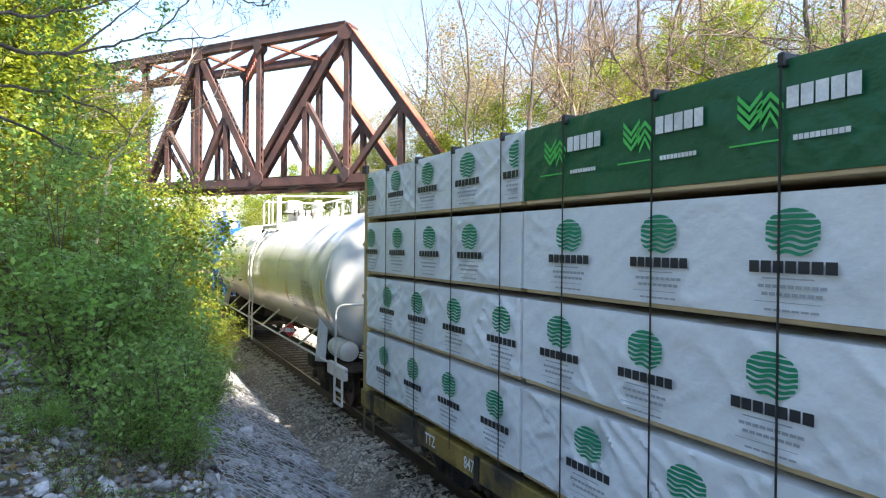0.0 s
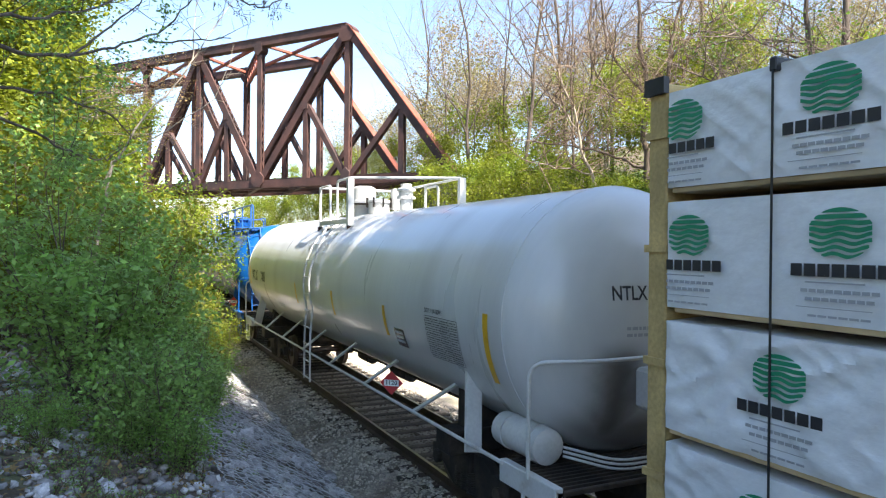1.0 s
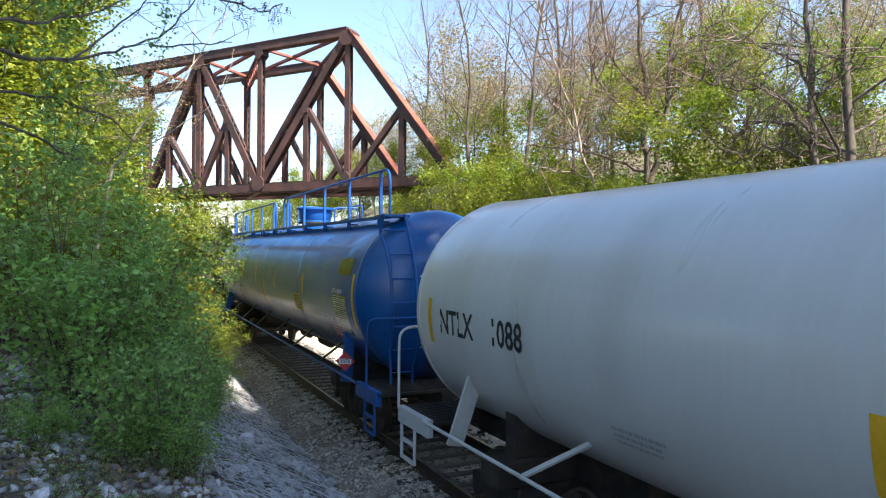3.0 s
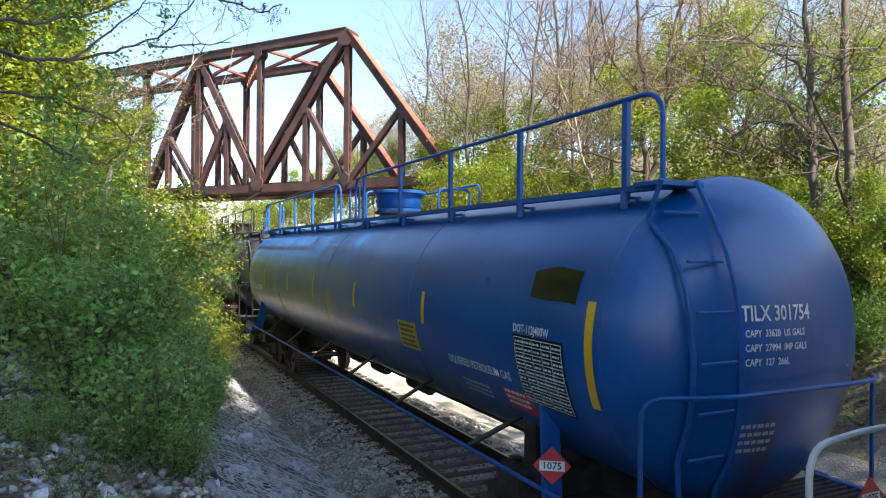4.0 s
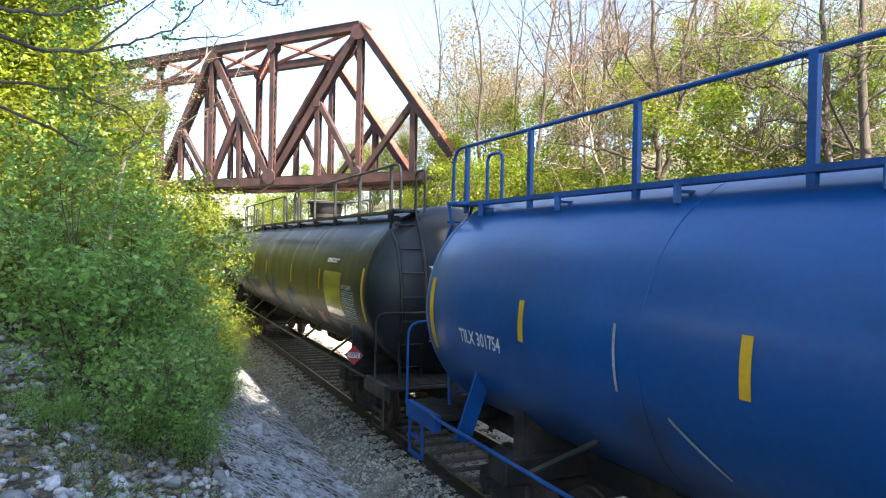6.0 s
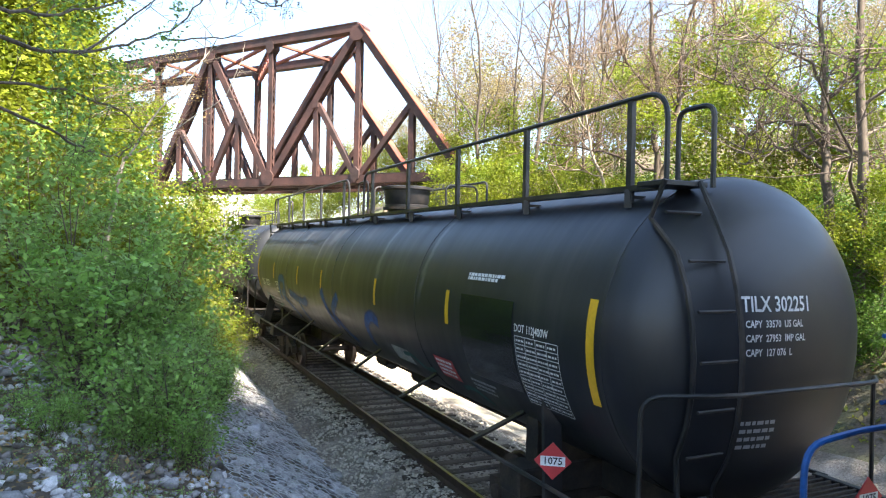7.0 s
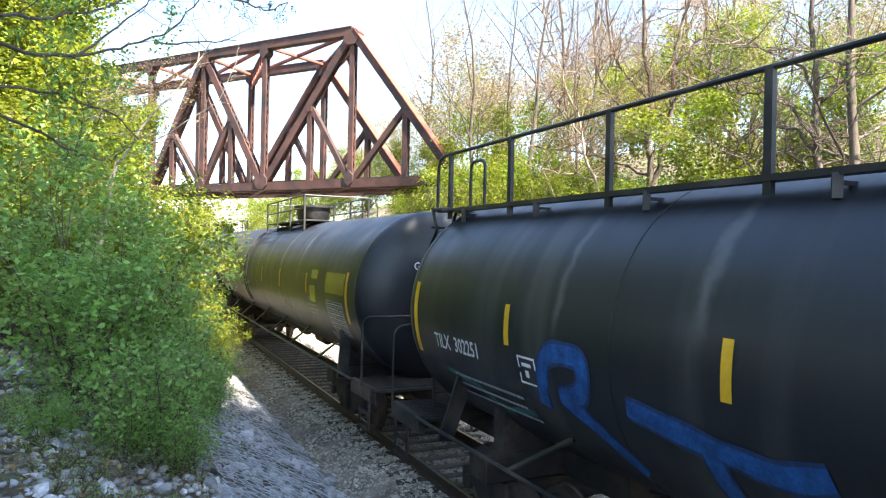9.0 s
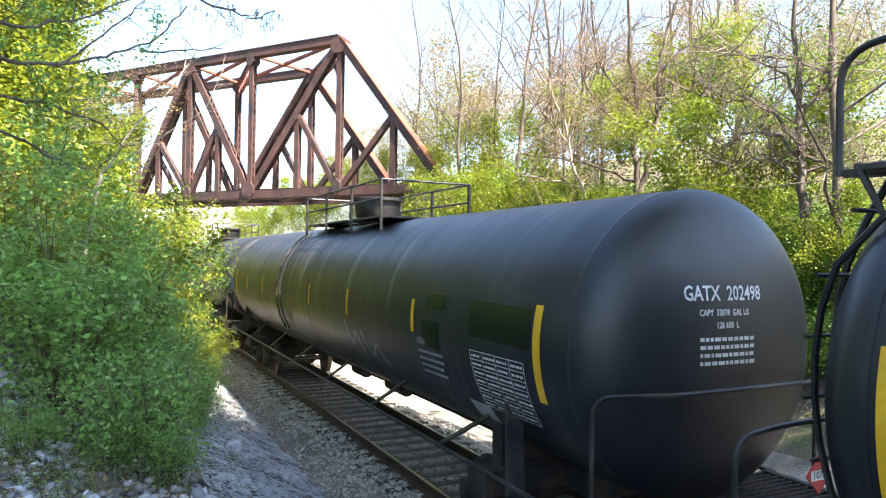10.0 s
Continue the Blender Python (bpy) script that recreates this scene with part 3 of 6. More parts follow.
def head_word(tk, parent, text, size, x, z, mat="print_white"):
    bm = lettering(text, size)
    for v in bm.verts:
        v.co.x *= 0.8
    on_head(tk, bm, x, z, parent, "lettering", M[mat])


def data_panel(tk, parent, a, arc, w, h, rows, cols, mat="print_white", back=None, seed=1):
    """A ruled panel of small unreadable entries; a is its left edge as read."""
    rnd = random.Random(seed)
    if back:
        on_side(tk, flat(bmesh.new(), -0.03, w + 0.03, -h - 0.03, 0.03, 2, 8), a, arc, parent, "panel_back", M[back]).data.update()
    bm = bmesh.new()
    for i in range(rows + 1):
        flat(bm, 0, w, -h * i / rows - 0.004, -h * i / rows + 0.004, 4, 1)
    for j in range(cols + 1):
        flat(bm, w * j / cols - 0.004, w * j / cols + 0.004, -h, 0, 1, 6)
    for i in range(rows):
        for j in range(cols):
            x = w * (j + 0.12) / cols
            while x < w * (j + 0.82) / cols:
                l_ = rnd.uniform(0.02, 0.06)
                flat(bm, x, x + l_, -h * (i + 0.66) / rows, -h * (i + 0.4) / rows)
                x += l_ + 0.014
    for v in bm.verts:
        v.co = tk.side(a - v.co.x, arc + v.co.y, 0.011)
    bmesh.ops.recalc_face_normals(bm, faces=bm.faces)
    part("data_panel", bm, M[mat], parent, smooth=False)


def scrawl(tk, parent, strokes, w, mat, name="graffiti", lift=0.008):
    """Sprayed strokes, each a polyline of (along, arc)."""
    bm = bmesh.new()
    for st in strokes:
        pts = [Vector((p[0], p[1], 0)) for p in st]
        pts = bend(pts, 0.3, 5) if len(pts) > 2 else pts
        fine = []
        for p, q in zip(pts, pts[1:]):
            n = max(1, int((q - p).length / 0.12))
            fine += [p.lerp(q, i / n) for i in range(n)]
        fine.append(pts[-1])
        prev = None
        for i, p in enumerate(fine):
            d = (fine[min(i + 1, len(fine) - 1)] - fine[max(0, i - 1)]).normalized()
            nn = Vector((-d.y, d.x, 0)) * w * (0.5 + 0.12 * noise.noise((p.x * 3, p.y * 3, 0)))
            pr = (bm.verts.new(p + nn), bm.verts.new(p), bm.verts.new(p - nn))
            if prev:
                for k in (0, 1):
                    bm.faces.new((prev[k], prev[k + 1], pr[k + 1], pr[k]))
            prev = pr
    for v in bm.verts:
        v.co = tk.side(v.co.x, v.co.y, lift)
    part(name, bm, M[mat], parent, "sprayed paint strokes", smooth=False)


def placard(parent, x, y, z, turn=0.0, mat="print_red", digits="1075"):
    s = 0.19
    bm = bmesh.new()
    vs = [bm.verts.new((s * a, d, s * b)) for d in (-0.006, 0.006) for a, b in ((0, 1), (1, 0), (0, -1), (-1, 0))]
    for f_ in ((0, 3, 2, 1), (4, 5, 6, 7), (0, 1, 5, 4), (1, 2, 6, 5), (2, 3, 7, 6), (3, 0, 4, 7)):
        bm.faces.new([vs[i] for i in f_])
    m = pose(x, y, z, 0, 0, turn)
    pl = part("placard", bm, M[mat], parent, "red diamond hazard placard" if mat == "print_red" else "faded diamond placard", smooth=False, m=m)
    bm = bmesh.new()
    flat(bm, -0.125, 0.125, -0.05, 0.05)
    bmesh.ops.transform(bm, matrix=Matrix.Rotation(radians(90), 4, "X"), verts=bm.verts)
    bmesh.ops.translate(bm, vec=(0, -0.009, 0), verts=bm.verts)
    part("number_field", bm, M["print_white"], pl, smooth=False)
    bm = lettering(digits, 0.1, "CENTER")
    bmesh.ops.transform(bm, matrix=Matrix.Rotation(radians(90), 4, "X"), verts=bm.verts)
    bmesh.ops.translate(bm, vec=(0, -0.012, 0), verts=bm.verts)
    part("number", bm, M["print_black"], pl, smooth=False)


def tank_body(car, tk, paint, seams=(), seam_mat=None):
    R, H, zc, D = tk.R, tk.half, tk.zc, tk.depth
    prof = []
    for k in range(0, 13):
        t = math.pi / 2 * (1 - k / 12)
        prof.append((max(0.002, R * math.cos(t)), -H - D * math.sin(t)))
    n = 14
    for k in range(1, n):
        prof.append((R, -H + 2 * H * k / n))
    prof += [(r, -h) for r, h in reversed(prof[:13])]
    bm = bmesh.new()
    lathe(bm, prof, "y", 96, (0, 0, zc))
    ob = part("tank_shell", bm, paint, car)
    for p in ob.data.polygons:
        p.use_smooth = True
    for s in seams:
        bm = bmesh.new()
        lathe(bm, [(R - 0.02, s - 0.03), (R + 0.006, s - 0.022), (R + 0.006, s + 0.022), (R - 0.02, s + 0.03)], "y", 96, (0, 0, zc))
        part("seam_band", bm, seam_mat or paint, car)
    return ob


def underframe(car, tk, steel, end, loop=True, bracket=None):
    """Stub sills, bolsters, end platforms, grab rails, couplers and trucks; end is the half length over the end sills."""
    tc = end - 2.75
    for sg in (-1, 1):
        bm = bmesh.new()
        y0, y1 = sorted((sg * (end - 4.2), sg * end))
        box(bm, -0.3, 0.3, y0, y1, 0.78, 1.12, 0.02)
        part("stub_sill", bm, M["under"], car, smooth=False)
        bm = bmesh.new()
        y0, y1 = sorted((sg * (end - 1.1), sg * end))
        box(bm, -1.5, 1.5, y0, y1, 1.10, 1.16, 0.01)
        part("end_platform", bm, M["under"], car, smooth=False)
        bar = None
        for k in range(12):
            yy = y0 + (y1 - y0) * (k + 0.5) / 12
            if bar is None:
                bar = part("grate_bar", box(bmesh.new(), -1.48, 1.48, -0.012, 0.012, 1.16, 1.19), M["under"], car, smooth=False, m=pose(0, yy, 0))
            else:
                share("grate_bar", bar.data, car, pose(0, yy, 0))
        for sx in (-1, 1):
            bm = bmesh.new()
            x0, x1 = sorted((sx * 1.42, sx * 1.52))
            box(bm, x0, x1, y0, y1, 0.95, 1.2, 0.01)
            part("side_sill", bm, steel, car, smooth=False)
            bm = bmesh.new()
            for zz in (0.45, 0.72):
                beam(bm, (sx * 1.5, sg * (end - 0.62), zz), (sx * 1.5, sg * (end - 0.12), zz), 0.04, 0.05)
            for yy in (end - 0.62, end - 0.12):
                beam(bm, (sx * 1.5, sg * yy, 0.43), (sx * 1.5, sg * yy, 1.0), 0.04, 0.03)
            part("sill_step", bm, steel, car, smooth=False)
            # bolster webs that cradle the shell
            bm = bmesh.new()
            beam(bm, (sx * 1.46, sg * (tc + 0.9), 1.05), (sx * 1.30, sg * (tc + 0.6), tk.zc - 0.72), 0.22, 0.05, (0, 1, 0))
            part("bolster_strut", bm, steel, car, smooth=False)
        bm = bmesh.new()
        box(bm, -1.45, 1.45, sg * tc - 0.22, sg * tc + 0.22, 0.8, 1.12, 0.02)
        box(bm, -1.15, 1.15, sg * tc - 0.12, sg * tc + 0.12, 1.1, tk.zc - 0.8)
        part("body_bolster", bm, M["under"], car, smooth=False)
        if loop:
            a, e = (end - 0.5, end - 0.1) if sg < 0 else (end - 0.03, end)
            bm = bmesh.new()
            tube(bm, bend([(-1.52, sg * a, 1.15), (-1.52, sg * a, 2.38), (-0.95, sg * e, 2.42), (0.95, sg * e, 2.42), (1.52, sg * a, 2.38), (1.52, sg * a, 1.15)], 0.2, 5), 0.022, 8)
            part("grab_rail", bm, steel, car)
        truck(car, sg * tc)
        coupler(car, sg * end, sg, max(0.3, min(0.65, 10.4 - end)))
    # long hand pipe below the shell, with its slanting brackets
    for sx in (-1, 1):
        bm = bmesh.new()
        tube(bm, [(sx * 1.54, -(end - 1.0), 1.18), (sx * 1.54, end - 1.0, 1.18)], 0.024, 8)
        part("running_pipe", bm, steel, car)
        n = 6
        for k in range(n):
            y = -(end - 3.6) + 2 * (end - 3.6) * k / (n - 1)
            bm = bmesh.new()
            zt = tk.zc - 1.06
            beam(bm, (sx * 1.54, y, 1.17), (sx * 1.19, y - 0.75, zt), 0.035, 0.055, (0, 1, 0))
            part("pipe_bracket", bm, bracket or steel, car, smooth=False)
    for yy, l_ in ((-1.6, 0.9), (0.8, 0.7), (2.6, 0.5)):
        bm = bmesh.new()
        tube(bm, [(0.1, yy, 0.92), (0.1, yy + l_, 0.92)], 0.16, 12)
        beam(bm, (0.1, yy, 0.92), (0.1, yy, 1.35), 0.1, 0.1)
        part("brake_rigging", bm, M["under"], car)
    bm = bmesh.new()
    tube(bm, [(0, -end + 4, 0.95), (0, end - 4, 0.95)], 0.03, 6)
    part("brake_pipe", bm, M["under"], car)


def ladder(parent, name, p0, p1, q0, q1, rungs, mat, r=0.02):
    """Two stiles p0-p1 and q0-q1 with round rungs between them."""
    p0, p1, q0, q1 = (Vector(v) for v in (p0, p1, q0, q1))
    bm = bmesh.new()
    beam(bm, p0, p1, 0.055, 0.02, (q0 - p0).cross(p1 - p0))
    beam(bm, q0, q1, 0.055, 0.02, (q0 - p0).cross(p1 - p0))
    for k in range(rungs):
        t = (k + 0.5) / rungs
        tube(bm, [p0.lerp(p1, t), q0.lerp(q1, t)], r * 0.7, 6)
    return part(name, bm, mat, parent, smooth=False)


def bonnet(car, tk, y, mat, r=0.5, h=0.5):
    z = tk.zc + tk.R
    bm = bmesh.new()
    lathe(bm, [(r * 0.82, -0.1), (r * 0.84, 0.06), (r * 0.94, 0.07), (r * 0.94, 0.12), (r * 0.90, 0.13), (r * 0.95, 0.17), (r * 1.0, h - 0.06), (r * 1.14, h - 0.05), (r * 1.14, h), (r * 1.0, h + 0.015), (0.01, h + 0.03)], "z", 32, (0, y, z))
    part("valve_bonnet", bm, mat, car)
    bm = bmesh.new()
    lathe(bm, [(r * 0.98, 0.02), (r * 1.02, 0.02), (r * 1.02, 0.07), (r * 0.98, 0.07)], "z", 32, (0, y, z))
    part("bonnet_flange", bm, M["under"], car)
    bm = bmesh.new()
    tube(bm, bend([(-r * 1.05, y - 0.1, z + 0.3), (-r * 1.2, y - 0.1, z + 0.22), (-r * 1.2, y + 0.1, z + 0.22), (-r * 1.05, y + 0.1, z + 0.3)], 0.05), 0.012, 6)
    part("handle", bm, M["under"], car)


def hoop(car, pts, mat, r=0.022):
    bm = bmesh.new()
    tube(bm, bend(pts, 0.13, 5), r, 8)
    return part("rail_hoop", bm, mat, car)


def lpg_car(u, paint, steel, label, strips=(-5.65, -2.72, 0.88, 3.2, 6.22)):
    car = thing("tank_car", pose(CX, u, 0), label, "tank car", "tank cars of the train")
    tk = Tank(1.6, 8.9, 2.75)
    p, s = M[paint], M[steel]
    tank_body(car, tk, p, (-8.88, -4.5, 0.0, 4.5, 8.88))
    underframe(car, tk, s, 9.85, bracket=M["black_steel"])
    # roof walk along the shell's near shoulder
    bm = bmesh.new()
    box(bm, -0.98, -0.80, -8.9, 9.4, 4.19, 4.24, 0.008)
    beam(bm, (-0.99, -8.9, 4.21), (-0.99, 9.4, 4.21), 0.03, 0.055)
    part("roof_walk", bm, s, car, smooth=False)
    for k in range(10):
        y = -8.5 + k * 17.0 / 9
        bm = bmesh.new()
        beam(bm, (-0.99, y, 4.02), (-0.99, y, 4.2), 0.07, 0.05)
        beam(bm, (-0.99, y, 4.13), (-0.78, y, 4.13), 0.04, 0.03)
        part("walk_bracket", bm, s, car, smooth=False)
    ys = [-8.5, -6.55, -4.6, -2.6, -0.65, 1.37, 3.4, 5.3, 7.25, 9.0]
    for y in ys:
        bm = bmesh.new()
        beam(bm, (-0.97, y, 4.08), (-0.97, y, 5.07), 0.05, 0.075, (0, 1, 0))
        part("rail_post", bm, s, car, smooth=False)
    bm = bmesh.new()
    tube(bm, bend([(-0.97, -9.0, 4.2), (-0.97, -9.0, 5.09), (-0.97, -0.1, 5.09), (-0.97, -0.1, 4.15)], 0.28, 6), 0.026, 8)
    part("handrail", bm, s, car)
    bm = bmesh.new()
    tube(bm, bend([(-0.97, 0.95, 4.15), (-0.97, 0.95, 5.06), (-0.97, 9.45, 5.06), (-0.97, 9.45, 4.2)], 0.28, 6), 0.026, 8)
    part("handrail", bm, s, car)
    # dome, its platform and hoops
    bonnet(car, tk, -0.1, s)
    bm = bmesh.new()
    box(bm, 0.62, 0.8, -2.4, 1.8, 4.24, 4.28, 0.006)
    part("dome_platform", bm, s, car, smooth=False)
    hoop(car, [(0.72, -2.4, 4.25), (0.72, -2.4, 4.85), (0.72, 1.8, 4.85), (0.72, 1.8, 4.25)], s)
    hoop(car, [(-0.1, 1.75, 4.3), (-0.1, 1.75, 5.0), (0.7, 1.75, 5.0), (0.7, 1.75, 4.3)], s)
    hoop(car, [(0.05, -2.0, 4.3), (0.05, -2.0, 4.78), (0.72, -2.0, 4.78), (0.72, -2.0, 4.3)], s)
    hoop(car, [(-0.55, 0.9, 4.25), (-0.55, 0.9, 5.05), (-0.55, 1.6, 5.05), (-0.55, 1.6, 4.25)], s)
    # end ladder and its hoop at the roof
    for sg in (-1, 1):
        bm = bmesh.new()
        for x in (-1.17, -0.76):
            pts = [(x, sg * 9.2, 4.24)]
            for zz in np.linspace(3.9, 1.2, 10):
                q = tk.head(x, zz, 0.13)
                pts.append((x + 0.05 * (3.9 - zz), -sg * min(q.y, -9.3 if zz < 2 else 0), zz))
            tube(bm, pts, 0.026, 6)
        lad = part("end_ladder", bm, s, car)
        for zz in np.linspace(3.95, 1.4, 7):
            q = tk.head(-0.97, zz, 0.13)
            yy = -sg * min(q.y, -9.3 if zz < 2 else 0)
            o = 0.05 * (3.9 - zz)
            part("rung", tube(bmesh.new(), [(-1.17 + o, yy, zz), (-0.76 + o, yy, zz)], 0.016, 6), s, lad)
        if sg > 0 or paint == "black":
            hoop(car, [(-0.55, sg * 9.15, 4.2), (-0.55, sg * 9.15, 4.98), (-0.55, sg * 8.7, 4.98), (-0.55, sg * 8.7, 4.1)], s, 0.026)
        bm = bmesh.new()
        box(bm, -1.19, -0.66, min(sg * 8.85, sg * 9.2), max(sg * 8.85, sg * 9.2), 4.19, 4.24, 0.008)
        part("end_step", bm, s, car, smooth=False)
    tape(tk, car, -8.75, -0.1, 0.12, 1.0)
    tape(tk, car, 8.75, -0.1, 0.12, 1.0)
    for y in strips:
        tape(tk, car, y, 0.05, 0.1, 0.45)
    return car, tk


def blue_car():
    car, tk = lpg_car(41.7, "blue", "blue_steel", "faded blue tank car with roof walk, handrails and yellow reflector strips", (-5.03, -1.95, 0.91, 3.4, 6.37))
    C = 41.7
    head_word(tk, car, "TILX 301754", 0.19, -0.6, 3.07)
    for i, tx in enumerate(("CAPY  33620  US GALS", "CAPY  27994  IMP GALS", "CAPY  127  266L")):
        head_word(tk, car, tx, 0.088, -0.57, 2.90 - 0.125 * i)
    head_bars(tk, car, -0.55, 2.08, 4, 0.36, "print_grey")
    word(tk, car, "LIQUEFIED PETROLEUM GAS", 0.15, 36.0 - C, -0.56)
    word(tk, car, "DOT-112J400W", 0.12, 34.25 - C, 0.03)
    data_panel(tk, car, 34.22 - C, -0.06, 0.85, 0.72, 9, 5, back="patch_black")
    on_side(tk, flat(bmesh.new(), 0, 0.68, -0.42, 0, 2, 5), 37.63 - C, -0.2, car, "decal", M["sign_yellow"], "yellow warning decal")
    bars(tk, car, 37.57 - C, -0.26, 0.55, 5, "print_black")
    scrawl(tk, car, [[(33.98 - C, 0.56), (33.7 - C, 0.62), (33.2 - C, 0.58)], [(33.98 - C, 0.48), (33.2 - C, 0.46)]], 0.2, "patch_black", "black_patch")
    bars(tk, car, 35.8 - C, -0.82, 0.7, 3, "print_grey")
    on_side(tk, flat(bmesh.new(), 0, 0.6, -0.3, 0, 2, 4), 34.75 - C, -0.72, car, "decal", M["print_red"], "faded red placard")
    bars(tk, car, 34.7 - C, -0.76, 0.5, 3, "print_white")
    word(tk, car, "TILX 301754", 0.24, 49.6 - C, -0.3)
    scrawl(tk, car, [[(46.5 - C, 0.2), (46.5 - C, -0.4)], [(45.9 - C, -0.5), (45.4 - C, -0.9)]], 0.035, "spray_pale", "chalk_mark")
    placard(car, -1.5, -8.05, 1.45, -35)
    placard(car, 0.55, -9.95, 1.45, 0)
    RIDERS.append((car, C))


def head_bars(tk, car, x, z, n, w, mat):
    rnd = random.Random(n + int(100 * x))
    bm = bmesh.new()
    for i in range(n):
        q = 0.0
        while q < w:
            l_ = rnd.uniform(0.03, 0.08)
            flat(bm, q, q + l_, -0.075 * i - 0.018, -0.075 * i + 0.018)
            q += l_ + 0.016
    on_head(tk, bm, x, z, car, "small_print", M[mat])


def bars(tk, car, a, arc, w, n, mat, step=0.075):
    rnd = random.Random(n + int(100 * a))
    bm = bmesh.new()
    for i in range(n):
        q, e = 0.0, w * rnd.uniform(0.75, 1.0)
        while q < e:
            l_ = rnd.uniform(0.03, 0.09)
            flat(bm, q, min(w, q + l_), -step * i - 0.02, -step * i + 0.02)
            q += l_ + 0.016
    for v in bm.verts:
        v.co = tk.side(a - v.co.x, arc + v.co.y, 0.010)
    bmesh.ops.recalc_face_normals(bm, faces=bm.faces)
    part("small_print", bm, M[mat], car, smooth=False)


def black_car():
    car, tk = lpg_car(62.4, "black", "black_steel", "black tank car with roof walk, blue graffiti and yellow reflector strips")
    C = 62.4
    head_word(tk, car, "TILX 302251", 0.19, -0.6, 3.15)
    for i, tx in enumerate(("CAPY  33570  US GAL", "CAPY  27953  IMP GAL", "CAPY  127 076  L")):
        head_word(tk, car, tx, 0.088, -0.57, 2.98 - 0.125 * i)
    head_bars(tk, car, -0.55, 2.1, 4, 0.36, "print_grey")
    word(tk, car, "TILX  302251", 0.27, 70.55 - C, -0.36)
    word(tk, car, "DOT 112J400W", 0.12, 55.0 - C, -0.02)
    data_panel(tk, car, 54.98 - C, -0.1, 0.82, 0.78, 9, 4)
    on_side(tk, flat(bmesh.new(), 0, 1.3, -1.05, 0, 3, 8), 56.35 - C, 0.26, car, "fresh_paint", M["patch_black"], "glossy black repainted patch")
    bars(tk, car, 56.25 - C, 0.52, 0.95, 2, "print_white", 0.05)
    on_side(tk, flat(bmesh.new(), 0, 0.75, -0.3, 0, 2, 4), 59.4 - C, -0.85, car, "decal", M["spray_pale"], "faded yellow decal")
    on_side(tk, flat(bmesh.new(), 0, 0.62, -0.36, 0, 2, 4), 57.5 - C, -0.72, car, "decal", M["print_red"], "scratched red decal")
    bars(tk, car, 57.45 - C, -0.78, 0.5, 4, "print_white")
    bars(tk, car, 56.45 - C, -0.9, 0.75, 3, "print_grey")
    bm = flat(bmesh.new(), 0, 0.34, -0.012, 0.012)
    for q in ((0, 0.34, -0.3, -0.276), (0, 0.024, -0.3, 0), (0.316, 0.34, -0.3, 0), (0.08, 0.26, -0.1, -0.06), (0.13, 0.2, -0.22, -0.14)):
        flat(bm, *q)
    on_side(tk, bm, 68.42 - C, -0.26, car, "plate_mark", M["print_white"])
    bars(tk, car, 70.2 - C, -0.78, 1.9, 3, "print_grey", 0.14)
    w = lambda *ps: [(p[0] - C, p[1]) for p in ps]
    for st in (w((68.05, -0.75), (67.9, -0.12), (67.25, -0.12), (67.3, -0.5), (67.75, -0.55), (67.2, -0.8), (66.8, -1.2)),
               w((66.7, -0.45), (66.0, -0.55), (65.2, -0.62), (64.85, -0.5)), w((65.85, -0.55), (65.75, -0.95), (65.6, -1.3)),
               w((63.3, -0.15), (62.9, -0.7), (62.6, -0.95)), w((62.0, -0.2), (62.7, -0.62), (61.75, -1.2)),
               w((60.45, -1.05), (60.4, -0.55), (59.95, -0.38), (59.65, -0.5))):
        scrawl(tk, car, [st], 0.24, "spray_halo", "overspray", 0.007)
        scrawl(tk, car, [st], 0.17, "spray_blue", "graffiti", 0.011)
    scrawl(tk, car, [w((70.4, -0.75), (69.6, -0.85), (69.2, -1.1), (68.4, -0.95)), w((58.9, -0.95), (58.5, -0.9), (58.2, -1.15), (57.8, -1.05)),
                     w((57.0, -1.2), (56.6, -1.1), (56.3, -1.35))], 0.09, "spray_teal")
    placard(car, -1.5, -8.05, 1.45, -35)
    placard(car, 0.55, -9.95, 1.45, 0)
    RIDERS.append((car, C))


